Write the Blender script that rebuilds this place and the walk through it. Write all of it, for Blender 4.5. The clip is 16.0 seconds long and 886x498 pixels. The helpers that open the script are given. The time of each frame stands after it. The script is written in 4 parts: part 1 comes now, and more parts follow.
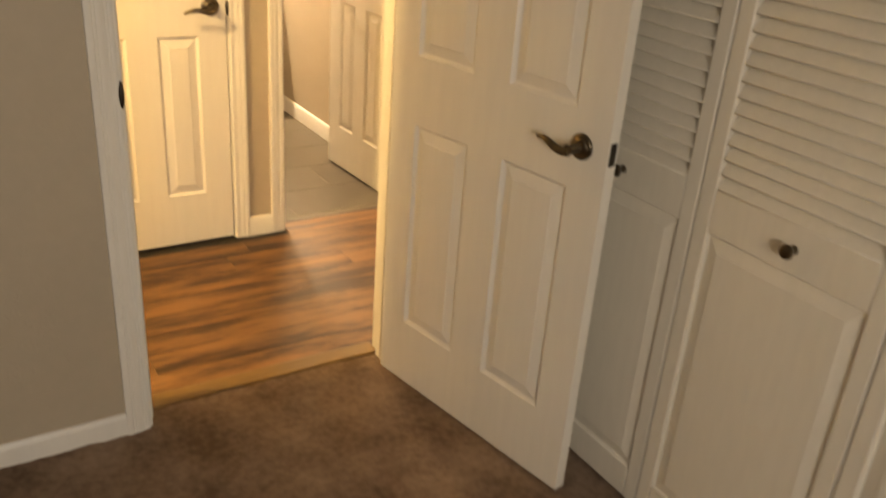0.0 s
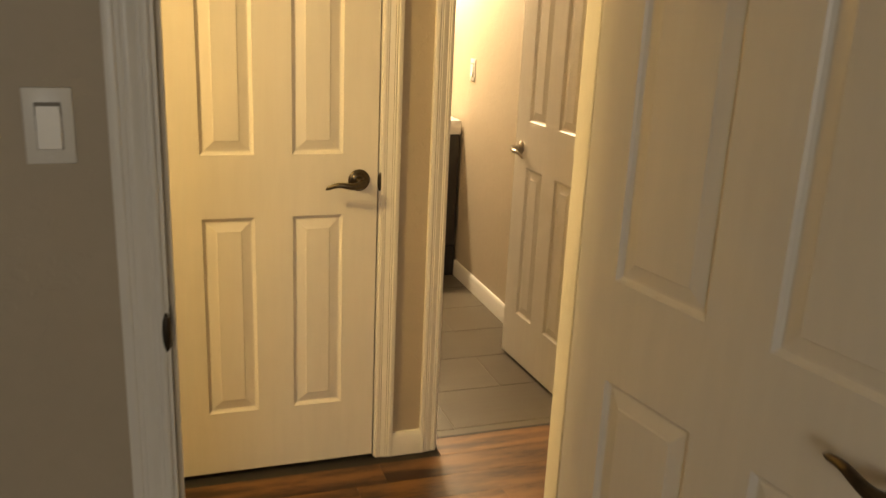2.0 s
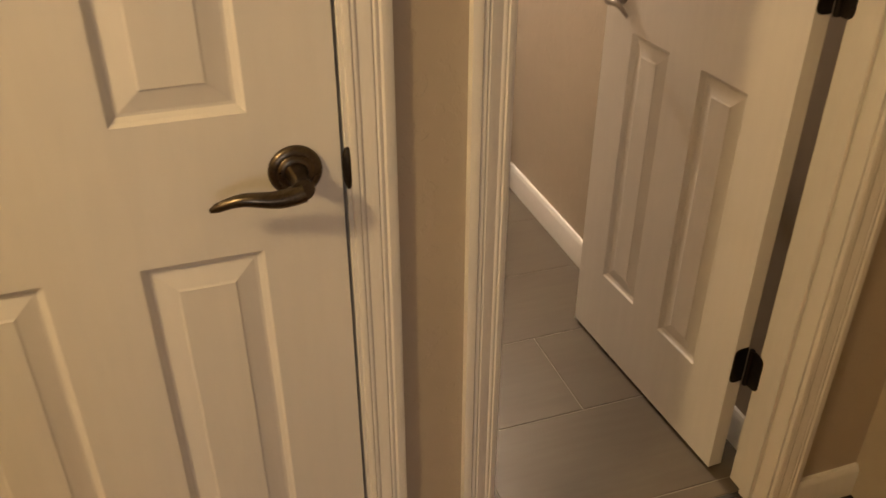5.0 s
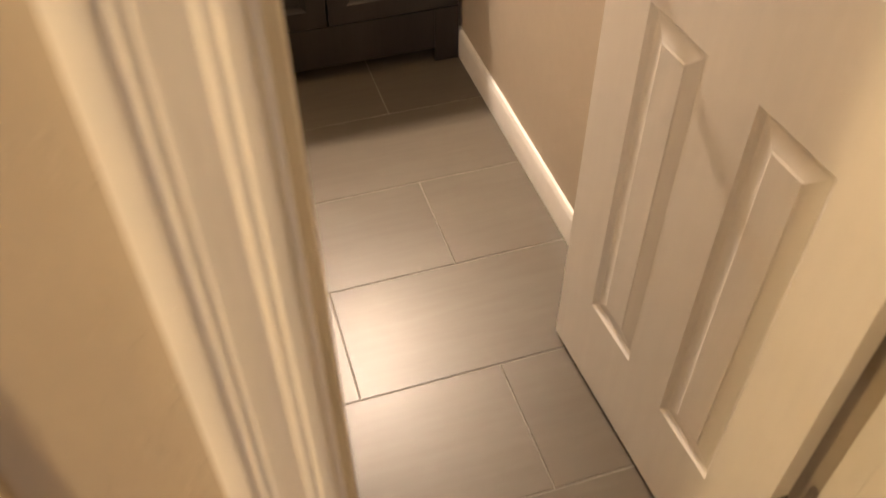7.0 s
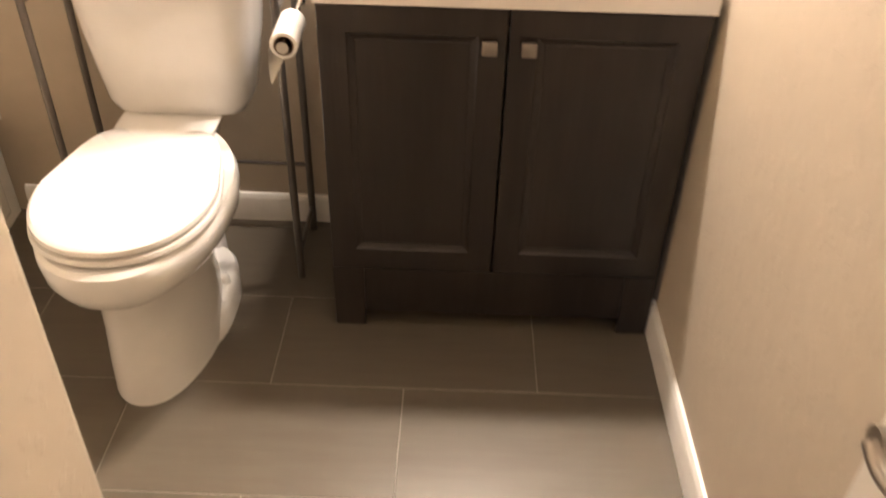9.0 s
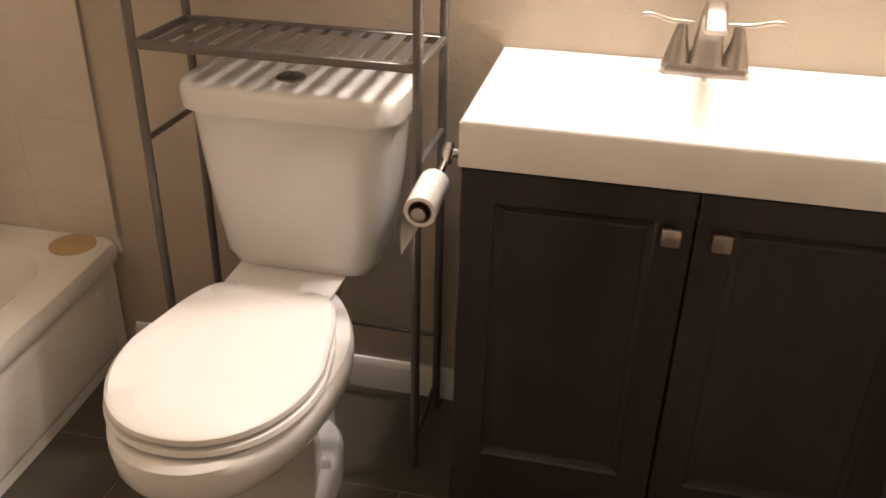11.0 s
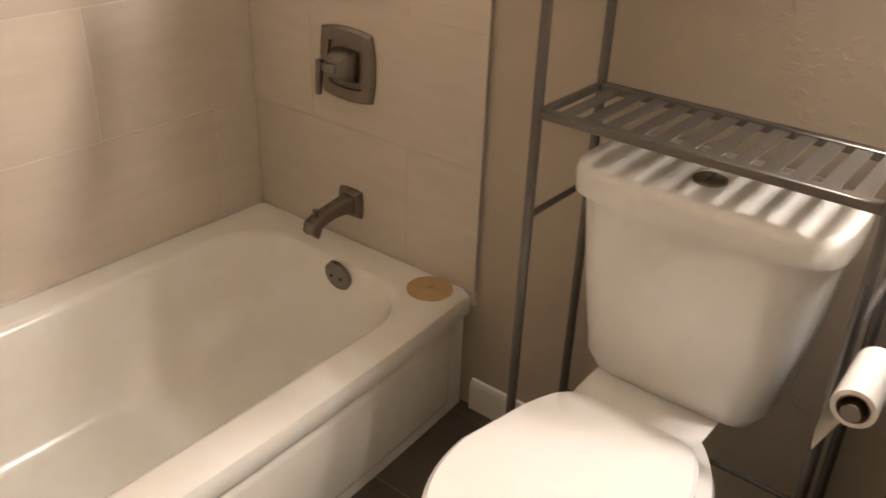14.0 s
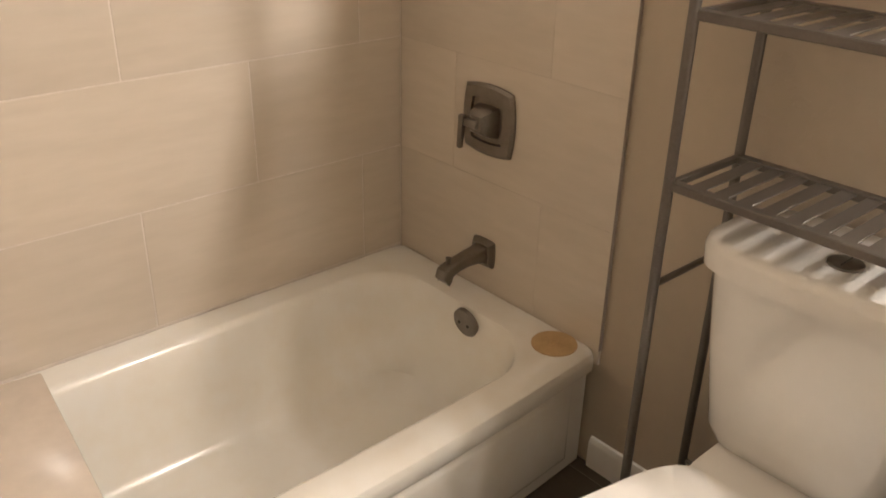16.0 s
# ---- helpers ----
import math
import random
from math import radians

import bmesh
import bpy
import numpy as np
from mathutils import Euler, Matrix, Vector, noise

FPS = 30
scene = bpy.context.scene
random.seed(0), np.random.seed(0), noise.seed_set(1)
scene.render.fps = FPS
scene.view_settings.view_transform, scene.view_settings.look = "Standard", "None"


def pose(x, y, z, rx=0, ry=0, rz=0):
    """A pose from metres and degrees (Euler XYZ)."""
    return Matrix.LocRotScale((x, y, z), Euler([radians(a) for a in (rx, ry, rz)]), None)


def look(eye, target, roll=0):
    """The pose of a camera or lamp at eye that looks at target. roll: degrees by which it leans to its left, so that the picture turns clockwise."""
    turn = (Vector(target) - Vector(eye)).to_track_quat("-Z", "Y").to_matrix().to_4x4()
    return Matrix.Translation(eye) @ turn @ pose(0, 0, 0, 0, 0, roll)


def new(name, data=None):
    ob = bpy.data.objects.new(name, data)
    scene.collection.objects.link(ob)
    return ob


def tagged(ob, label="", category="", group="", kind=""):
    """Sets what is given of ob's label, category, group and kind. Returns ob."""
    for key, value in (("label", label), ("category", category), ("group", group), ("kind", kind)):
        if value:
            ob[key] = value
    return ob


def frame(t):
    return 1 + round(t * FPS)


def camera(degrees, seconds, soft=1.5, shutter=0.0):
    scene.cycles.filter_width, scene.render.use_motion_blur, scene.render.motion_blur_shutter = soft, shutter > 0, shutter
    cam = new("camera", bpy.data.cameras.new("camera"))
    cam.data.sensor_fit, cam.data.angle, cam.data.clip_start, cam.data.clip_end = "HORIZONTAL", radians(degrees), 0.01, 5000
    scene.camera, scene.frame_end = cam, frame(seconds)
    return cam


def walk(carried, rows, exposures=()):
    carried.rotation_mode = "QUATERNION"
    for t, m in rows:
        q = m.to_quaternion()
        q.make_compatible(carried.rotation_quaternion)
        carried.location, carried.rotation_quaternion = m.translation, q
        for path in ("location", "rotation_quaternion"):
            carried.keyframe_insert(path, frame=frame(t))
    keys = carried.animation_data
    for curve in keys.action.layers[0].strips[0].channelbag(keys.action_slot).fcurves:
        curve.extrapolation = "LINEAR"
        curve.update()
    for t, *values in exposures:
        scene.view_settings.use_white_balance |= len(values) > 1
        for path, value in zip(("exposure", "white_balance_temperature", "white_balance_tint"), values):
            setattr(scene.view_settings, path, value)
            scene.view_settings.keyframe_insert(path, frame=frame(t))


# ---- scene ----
cam = camera(55.2, 16.0, shutter=0.5)
PATH = [
    (0, (-0.185, -0.317, 1.594), (0.811, 1.197, 0.748), 4.4),
    (0.5, (-0.041, -0.22, 1.6), (0.823, 1.435, 0.882), 3.6),
    (1, (0.05, -0.083, 1.59), (0.805, 1.664, 0.975), 3.4),
    (1.5, (0.144, 0.163, 1.568), (0.813, 1.957, 0.99), 3.0),
    (2, (0.247, 0.428, 1.558), (0.868, 2.242, 0.988), 2.6),
    (2.5, (0.377, 0.709, 1.56), (0.97, 2.528, 0.977), 2.2),
    (3, (0.437, 0.994, 1.541), (1.011, 2.808, 0.922), 1.7),
    (3.5, (0.478, 1.261, 1.539), (1.042, 3.06, 0.87), 1.2),
    (3.7, (0.487, 1.356, 1.53), (1.076, 3.138, 0.831), 1.1),
    (5.8, (0.878, 2.364, 1.47), (1.348, 3.803, 0.162), -0.1),
    (6, (0.916, 2.427, 1.481), (1.37, 3.83, 0.129), -0.2),
    (6.3, (0.984, 2.523, 1.476), (1.405, 3.92, 0.107), -0.3),
    (6.5, (1.016, 2.583, 1.474), (1.448, 3.916, 0.047), -0.1),
    (7, (1.116, 2.738, 1.494), (1.529, 4.056, 0.047), -0.2),
    (7.5, (1.23, 2.886, 1.496), (1.592, 4.222, 0.053), 0.9),
    (8, (1.322, 3.03, 1.491), (1.553, 4.429, 0.081), 0.6),
    (8.5, (1.331, 3.178, 1.467), (1.446, 4.673, 0.145), 1.0),
    (9, (1.345, 3.3, 1.437), (1.327, 4.893, 0.228), 1.6),
    (9.5, (1.357, 3.435, 1.424), (1.213, 5.09, 0.311), 1.7),
    (9.7, (1.358, 3.45, 1.414), (1.174, 5.134, 0.351), 1.6),
    (11.8, (1.235, 3.747, 1.347), (0.737, 5.437, 0.399), 1.6),
    (12, (1.22, 3.763, 1.35), (0.671, 5.433, 0.396), 1.6),
    (12.5, (1.184, 3.799, 1.353), (0.477, 5.408, 0.399), 1.9),
    (13, (1.143, 3.852, 1.372), (0.267, 5.373, 0.413), 1.9),
    (13.5, (1.114, 3.886, 1.379), (0.129, 5.342, 0.426), 2.1),
    (14, (1.104, 3.891, 1.392), (0.031, 5.285, 0.439), 2.2),
    (14.5, (1.098, 3.882, 1.403), (-0.064, 5.202, 0.45), 2.2),
    (15, (1.105, 3.871, 1.418), (-0.132, 5.121, 0.465), 2.4),
    (15.5, (1.121, 3.884, 1.439), (-0.168, 5.083, 0.491), 1.7),
    (16, (1.135, 3.89, 1.452), (-0.201, 5.083, 0.563), 1.3),
]
walk(cam, [(t, look(eye, target, roll)) for t, eye, target, roll in PATH],
     [(0, 1.26, 8650, 12), (0.5, 0.94, 8700, 11), (1.0, 0.46, 9000, 10), (1.5, 0.43, 8700, 8), (2.5, 0.23, 8150, 8), (3.0, 0.10, 7600, 9), (3.5, -0.17, 7180, 13), (5.8, 0.37, 6720, 19), (6.0, 0.52, 6690, 19),
      (6.5, 0.58, 6600, 20), (7.0, 0.75, 6500, 19), (7.5, 0.95, 6320, 17.5), (8.5, 1.0, 6050, 16.5), (9.0, 0.84, 5880, 16.5), (9.5, 0.74, 5720, 17), (9.7, 0.60, 5670, 17), (11.8, -0.13, 5580, 17), (13.0, -0.11, 5520, 16), (13.5, -0.06, 5500, 14.5), (14.5, -0.05, 5510, 13.5), (16.0, -0.06, 5520, 12)])

# ---- world and lights ----
world = bpy.data.worlds.new("world")
scene.world = world
world.use_nodes = True
sky = world.node_tree.nodes.new("ShaderNodeTexSky")
sky.sky_type = "NISHITA"
sky.sun_disc = False
sky.sun_elevation, sky.sun_rotation = radians(25), radians(200)
world.node_tree.nodes["Background"].inputs[1].default_value = 0.1
world.node_tree.links.new(sky.outputs[0], world.node_tree.nodes["Background"].inputs[0])


def point_lamp(name, place, watts, colour, radius):
    d = bpy.data.lights.new(name, "POINT")
    d.energy, d.color, d.shadow_soft_size = watts, colour, radius
    ob = new(name, d)
    ob.location = place
    return ob


def area_lamp(name, m, watts, colour, w, h):
    d = bpy.data.lights.new(name, "AREA")
    d.shape, d.size, d.size_y, d.energy, d.color = "RECTANGLE", w, h, watts, colour
    ob = new(name, d)
    ob.matrix_world = m
    return ob


VANITY_BULBS = [(1.34, 5.24, 2.08), (1.46, 5.24, 2.08), (1.58, 5.24, 2.08)]
for place in VANITY_BULBS:
    point_lamp("vanity_bulb", place, 46.0, (1.0, 0.822, 0.62), 0.048)
point_lamp("hall_bulb", (-0.75, 2.09, 2.31), 74.0, (1.0, 0.745, 0.36), 0.10)
# daylight through the bedroom window behind the walker
area_lamp("window_daylight", look((-0.6, -2.36, 1.62), (-0.6, 0, 1.5)), 18.5, (0.93, 0.95, 1.0), 1.18, 0.84)

# ---- materials ----


def material(name, colour, rough=0.5, metal=0.0, vary=0.1, scale=8.0, bump=0.0, bump_scale=120.0, stretch=(1, 1, 1), colour2=None, coat=0.0, spec=0.5, island=0.0, rough_vary=0.08, edge=(0.36, 0.64), knock=0.0, fine=0.45):
    """Principled surface with two scales of variation in colour and roughness, and a fine relief."""
    m = bpy.data.materials.new(name)
    m.use_nodes = True
    nt = m.node_tree
    b = nt.nodes["Principled BSDF"]
    n, L = nt.nodes.new, nt.links.new
    tc = n("ShaderNodeTexCoord")
    mp = n("ShaderNodeMapping")
    mp.inputs["Scale"].default_value = stretch
    if island:
        # each piece takes its own stretch of the pattern
        own, shift, far_off = n("ShaderNodeObjectInfo"), n("ShaderNodeVectorMath"), n("ShaderNodeMath")
        far_off.operation = "MULTIPLY"
        far_off.inputs[1].default_value = 71.0
        L(own.outputs["Random"], far_off.inputs[0])
        L(tc.outputs["Object"], shift.inputs[0])
        L(far_off.outputs[0], shift.inputs[1])
        L(shift.outputs[0], mp.inputs[0])
    else:
        L(tc.outputs["Object"], mp.inputs[0])
    big, small = n("ShaderNodeTexNoise"), n("ShaderNodeTexNoise")
    big.inputs["Scale"].default_value, big.inputs["Detail"].default_value = scale, 5
    small.inputs["Scale"].default_value, small.inputs["Detail"].default_value = scale * 9, 4
    for t in (big, small):
        L(mp.outputs[0], t.inputs["Vector"])
    add = n("ShaderNodeMath")
    add.operation = "MULTIPLY_ADD"
    add.inputs[1].default_value = fine
    L(small.outputs["Fac"], add.inputs[0])
    half = n("ShaderNodeMath")
    half.operation = "MULTIPLY"
    half.inputs[1].default_value = 1 - fine
    L(big.outputs["Fac"], half.inputs[0])
    L(half.outputs[0], add.inputs[2])
    ramp = n("ShaderNodeValToRGB")
    c2 = colour2 or tuple(min(1, c * (1 + vary)) for c in colour)
    c1 = colour if colour2 else tuple(c * (1 - vary) for c in colour)
    ramp.color_ramp.elements[0].position, ramp.color_ramp.elements[1].position = edge
    ramp.color_ramp.elements[0].color, ramp.color_ramp.elements[1].color = (*c1, 1), (*c2, 1)
    L(add.outputs[0], ramp.inputs[0])
    out = ramp.outputs[0]
    if island:
        info = n("ShaderNodeObjectInfo")
        hsv = n("ShaderNodeHueSaturation")
        mr = n("ShaderNodeMapRange")
        mr.inputs["To Min"].default_value, mr.inputs["To Max"].default_value = 1 - island, 1 + island
        L(info.outputs["Random"], mr.inputs["Value"])
        L(mr.outputs[0], hsv.inputs["Value"])
        L(out, hsv.inputs["Color"])
        out = hsv.outputs[0]
    L(out, b.inputs["Base Color"])
    rr = n("ShaderNodeMapRange")
    rr.inputs["To Min"].default_value, rr.inputs["To Max"].default_value = max(0.02, rough - rough_vary), min(1, rough + rough_vary)
    L(add.outputs[0], rr.inputs["Value"])
    L(rr.outputs[0], b.inputs["Roughness"])
    b.inputs["Metallic"].default_value = metal
    b.inputs["Coat Weight"].default_value = coat
    b.inputs["Coat Roughness"].default_value = 0.06
    b.inputs["Specular IOR Level"].default_value = spec
    if bump:
        bt = n("ShaderNodeTexNoise")
        bt.inputs["Scale"].default_value, bt.inputs["Detail"].default_value = bump_scale, 3
        L(mp.outputs[0], bt.inputs["Vector"])
        bp = n("ShaderNodeBump")
        bp.inputs["Strength"].default_value, bp.inputs["Distance"].default_value = 1.0, bump
        L(bt.outputs["Fac"], bp.inputs["Height"])
        if knock:
            # flattened plaster islands over the fine grain
            kt, kr, kb = n("ShaderNodeTexNoise"), n("ShaderNodeMapRange"), n("ShaderNodeBump")
            kt.inputs["Scale"].default_value, kt.inputs["Detail"].default_value = 30, 4
            kr.inputs["From Min"].default_value, kr.inputs["From Max"].default_value = 0.56, 0.60
            L(mp.outputs[0], kt.inputs["Vector"])
            L(kt.outputs["Fac"], kr.inputs["Value"])
            L(kr.outputs[0], kb.inputs["Height"])
            kb.inputs["Strength"].default_value, kb.inputs["Distance"].default_value = 0.6, knock
            L(bp.outputs[0], kb.inputs["Normal"])
            L(kb.outputs[0], b.inputs["Normal"])
        else:
            L(bp.outputs[0], b.inputs["Normal"])
    return m


M_WALL = material("greige_paint", (0.452, 0.389, 0.299), 0.58, vary=0.03, scale=3, bump=0.0010, bump_scale=20, knock=0.00045)
# unseen ceilings, kept well below white so they bounce less light
M_CEIL = material("dimmed_ceiling_paint", (0.52, 0.50, 0.46), 0.9, vary=0.03, scale=3, bump=0.003, bump_scale=60)
M_TRIM = material("white_trim_paint", (0.76, 0.74, 0.69), 0.36, vary=0.03, scale=6, bump=0.0005, bump_scale=90, stretch=(1, 1, 0.25))
M_DOOR = material("white_door_paint", (0.76, 0.735, 0.68), 0.38, vary=0.03, scale=5, bump=0.00015, bump_scale=160, stretch=(1, 1, 0.12))
M_CARPET = material("brown_carpet", (0.185, 0.122, 0.084), 0.95, vary=0.3, scale=4.5, bump=0.008, bump_scale=420, colour2=(0.42, 0.30, 0.22), spec=0.1, edge=(0.36, 0.66), fine=0.35)
M_BRONZE = material("antique_bronze", (0.13, 0.105, 0.075), 0.3, metal=1.0, vary=0.25, scale=30)
M_DARKPLATE = material("dark_bronze_plate", (0.05, 0.042, 0.034), 0.4, metal=1.0, vary=0.25, scale=30)
M_NICKEL = material("brushed_nickel", (0.40, 0.365, 0.325), 0.30, metal=1.0, vary=0.08, scale=40)
M_CHROME = material("chrome", (0.75, 0.74, 0.72), 0.08, metal=1.0, vary=0.03, scale=20, rough_vary=0.03)
M_GUNMETAL = material("grey_metal_trim", (0.25, 0.225, 0.195), 0.32, metal=1.0, vary=0.1, scale=30)
M_RACK = material("grey_powder_coat", (0.16, 0.145, 0.13), 0.38, metal=0.55, vary=0.1, scale=20)
M_PORCELAIN = material("white_porcelain", (0.76, 0.745, 0.715), 0.09, vary=0.015, scale=4, coat=0.4, rough_vary=0.03)
M_SEAT = material("white_seat_plastic", (0.79, 0.775, 0.74), 0.22, vary=0.015, scale=4)
M_TUB = material("cream_tub_enamel", (0.86, 0.845, 0.79), 0.22, vary=0.03, scale=2.2, coat=0.15, rough_vary=0.06, colour2=(0.82, 0.775, 0.68), fine=0.3, edge=(0.46, 0.70))
M_TOP = material("white_cultured_marble", (0.76, 0.735, 0.69), 0.15, vary=0.015, scale=5, coat=0.3)
M_ESPRESSO = material("espresso_wood", (0.016, 0.0125, 0.0105), 0.36, vary=0.3, scale=4, bump=0.0005, bump_scale=70, stretch=(2.2, 2.2, 0.2), colour2=(0.030, 0.024, 0.0205), fine=0.25)
M_FTILE = material("grey_floor_tile", (0.096, 0.0805, 0.061), 0.35, vary=0.15, scale=3, bump=0.00006, bump_scale=40, stretch=(0.25, 2.2, 1), colour2=(0.112, 0.096, 0.072), spec=0.38, island=0.05, rough_vary=0.02)
M_GROUT = material("grey_grout", (0.27, 0.243, 0.208), 0.9, vary=0.15, scale=30)
M_GROUT_LIGHT = material("light_grout", (0.66, 0.60, 0.53), 0.85, vary=0.08, scale=30)
M_WTILE = material("beige_wall_tile", (0.578, 0.514, 0.422), 0.2, vary=0.1, scale=2, bump=0.0001, bump_scale=30, stretch=(1, 0.4, 2.0), colour2=(0.644, 0.574, 0.480), island=0.04, rough_vary=0.04)
M_WTILE_X = material("beige_wall_tile_end", (0.578, 0.514, 0.422), 0.2, vary=0.1, scale=2, bump=0.0001, bump_scale=30, stretch=(0.4, 1, 2.0), colour2=(0.644, 0.574, 0.480), island=0.04, rough_vary=0.04)
M_PLASTIC = material("white_plastic", (0.74, 0.72, 0.67), 0.35, vary=0.02, scale=10)
M_BLACK = material("black_rubber", (0.02, 0.018, 0.017), 0.6, vary=0.2, scale=30)
M_GAP_SHADE = material("grey_gap_shade", (0.22, 0.205, 0.18), 0.7, vary=0.1, scale=30)
M_EDGE = material("satin_grey_edge", (0.30, 0.265, 0.22), 0.45, vary=0.1, scale=30)
M_TAN = material("tan_rubber", (0.52, 0.36, 0.17), 0.55, vary=0.12, scale=25)
M_PAPER = material("tissue_paper", (0.80, 0.78, 0.74), 0.95, vary=0.03, scale=30, bump=0.0008, bump_scale=250)
M_CARD = material("brown_card", (0.22, 0.15, 0.10), 0.9, vary=0.1, scale=40)
M_TOWEL = material("beige_terry", (0.42, 0.36, 0.29), 0.95, vary=0.12, scale=20, bump=0.003, bump_scale=300)
M_BOARD = material("beige_gloss_board", (0.68, 0.61, 0.53), 0.08, vary=0.06, scale=3, coat=0.4)
M_CLOSET = material("closet_door_paint", (0.75, 0.71, 0.625), 0.45, vary=0.04, scale=5, bump=0.0006, bump_scale=120, stretch=(1, 1, 0.2))


def wood_floor():
    m = material("walnut_laminate", (0.036, 0.0135, 0.005), 0.40, vary=0.2, scale=3.0, bump=0.0002, bump_scale=60, stretch=(0.9, 5.5, 1), colour2=(0.205, 0.098, 0.038), island=0.14, edge=(0.40, 0.60), fine=0.22, spec=0.42)
    return m


M_WOOD = wood_floor()
M_STRIP = material("brown_wood_strip", (0.13, 0.070, 0.020), 0.4, vary=0.2, scale=3, stretch=(0.6, 5, 1), colour2=(0.20, 0.115, 0.038))


def glow(name, colour, strength):
    m = bpy.data.materials.new(name)
    m.use_nodes = True
    b = m.node_tree.nodes["Principled BSDF"]
    b.inputs["Base Color"].default_value = (0.8, 0.8, 0.78, 1)
    b.inputs["Emission Color"].default_value = (*colour, 1)
    b.inputs["Emission Strength"].default_value = strength
    return m


M_SHADE = glow("lit_frosted_glass", (1.0, 0.80, 0.58), 14.0)
M_HALLSHADE = glow("lit_hall_glass", (1.0, 0.70, 0.38), 8.0)
M_GLASS = bpy.data.materials.new("window_glass")
M_GLASS.use_nodes = True
M_GLASS.node_tree.nodes["Principled BSDF"].inputs["Transmission Weight"].default_value = 1.0
M_GLASS.node_tree.nodes["Principled BSDF"].inputs["Roughness"].default_value = 0.0

# ---- building helpers ----


def add_box(bm, lo, hi, bevel=0.0, seg=1):
    """A box from corner to corner, with its edges rounded."""
    c = [(a + b) / 2 for a, b in zip(lo, hi)]
    s = [abs(b - a) for a, b in zip(lo, hi)]
    r = bmesh.ops.create_cube(bm, size=1.0, matrix=Matrix.LocRotScale(c, None, s))
    if bevel:
        edges = list({e for v in r["verts"] for e in v.link_edges})
        bmesh.ops.bevel(bm, geom=edges, offset=min(bevel, 0.45 * min(s)), segments=seg, profile=0.5, affect="EDGES")
    return bm


def box(lo, hi, bevel=0.0, seg=1):
    return add_box(bmesh.new(), lo, hi, bevel, seg)


def add_tube(bm, pts, r, seg=12, cap=True):
    """A round bar through the points; r is one radius or one a point."""
    pts = [Vector(p) for p in pts]
    rs = r if isinstance(r, (list, tuple)) else [r] * len(pts)
    rings, up = [], None
    for i, p in enumerate(pts):
        d = (pts[min(i + 1, len(pts) - 1)] - pts[max(i - 1, 0)]).normalized()
        if up is None:
            up = Vector((0, 0, 1)) if abs(d.z) < 0.9 else Vector((1, 0, 0))
        side = d.cross(up).normalized()
        up = side.cross(d).normalized()
        rings.append([bm.verts.new(p + rs[i] * (math.cos(a) * side + math.sin(a) * up)) for a in (2 * math.pi * k / seg for k in range(seg))])
    for a, b in zip(rings, rings[1:]):
        for k in range(seg):
            bm.faces.new((a[k], a[(k + 1) % seg], b[(k + 1) % seg], b[k]))
    if cap:
        bm.faces.new(list(reversed(rings[0])))
        bm.faces.new(rings[-1])
    return bm


def tube(pts, r, seg=12):
    return add_tube(bmesh.new(), pts, r, seg)


def add_loft(bm, rings, cap0=True, cap1=True):
    vs = [[bm.verts.new(p) for p in ring] for ring in rings]
    k = len(vs[0])
    for a, b in zip(vs, vs[1:]):
        for i in range(k):
            bm.faces.new((a[i], a[(i + 1) % k], b[(i + 1) % k], b[i]))
    if cap0:
        bm.faces.new(list(reversed(vs[0])))
    if cap1:
        bm.faces.new(vs[-1])
    return bm


def ring(cx, cy, z, a, b, power=2.0, n=40):
    """A closed rounded outline at height z."""
    out = []
    for k in range(n):
        t = 2 * math.pi * k / n
        c, s = math.cos(t), math.sin(t)
        out.append((cx + a * math.copysign(abs(c) ** (2 / power), c), cy + b * math.copysign(abs(s) ** (2 / power), s), z))
    return out


def egg(cx, y_front, y_back, z, a, n=56, back_power=3.2, mid=0.42, taper=0.0):
    """An outline round in front and squarer behind, for bowls and seats."""
    ym = y_back - (y_back - y_front) * mid
    out = []
    for k in range(n):
        t = 2 * math.pi * k / n
        c, s = math.cos(t), math.sin(t)
        p = 2.15 if s < 0 else back_power
        x = cx + a * math.copysign(abs(c) ** (2 / p), c)
        y = ym + (ym - y_front if s < 0 else y_back - ym) * math.copysign(abs(s) ** (2 / p), s)
        if s > 0:
            x = cx + (x - cx) * (1 - taper * ((y - ym) / (y_back - ym)) ** 1.4)
        out.append((x, y, z))
    return out


def mesh_of(name, bm, material, smooth=True):
    bmesh.ops.recalc_face_normals(bm, faces=bm.faces)
    me = bpy.data.meshes.new(name)
    bm.to_mesh(me)
    bm.free()
    me.materials.append(material)
    if smooth:
        for p in me.polygons:
            p.use_smooth = True
        me.set_sharp_from_angle(angle=radians(38))
    return me


def part(name, bm, material, parent=None, label="", at=None, smooth=True):
    """Links a bmesh as one mesh object, under a thing or a part if one is given."""
    ob = new(name, mesh_of(name, bm, material, smooth))
    if parent is not None:
        ob.parent = parent
    if at is not None:
        ob.matrix_basis = at
    if label:
        ob["label"] = label
    return ob


def structure(name, bm, material, label="", category="wall", smooth=False):
    return tagged(part(name, bm, material, smooth=smooth), label, category, "", "structure")


def empty(name, m=None, label="", category="", group="", kind=""):
    ob = new(name)
    ob.empty_display_size = 0.05
    if m is not None:
        ob.matrix_basis = m
    return tagged(ob, label, category, group, kind)


def wall_y(bm, x0, x1, y0, y1, z1, holes):
    """A wall along x from x0 to x1, with doorways (a, b, top) through it."""
    x = x0
    for a, b, top in sorted(holes):
        add_box(bm, (x, y0, 0), (a, y1, z1))
        add_box(bm, (a, y0, top), (b, y1, z1))
        x = b
    add_box(bm, (x, y0, 0), (x1, y1, z1))
    return bm


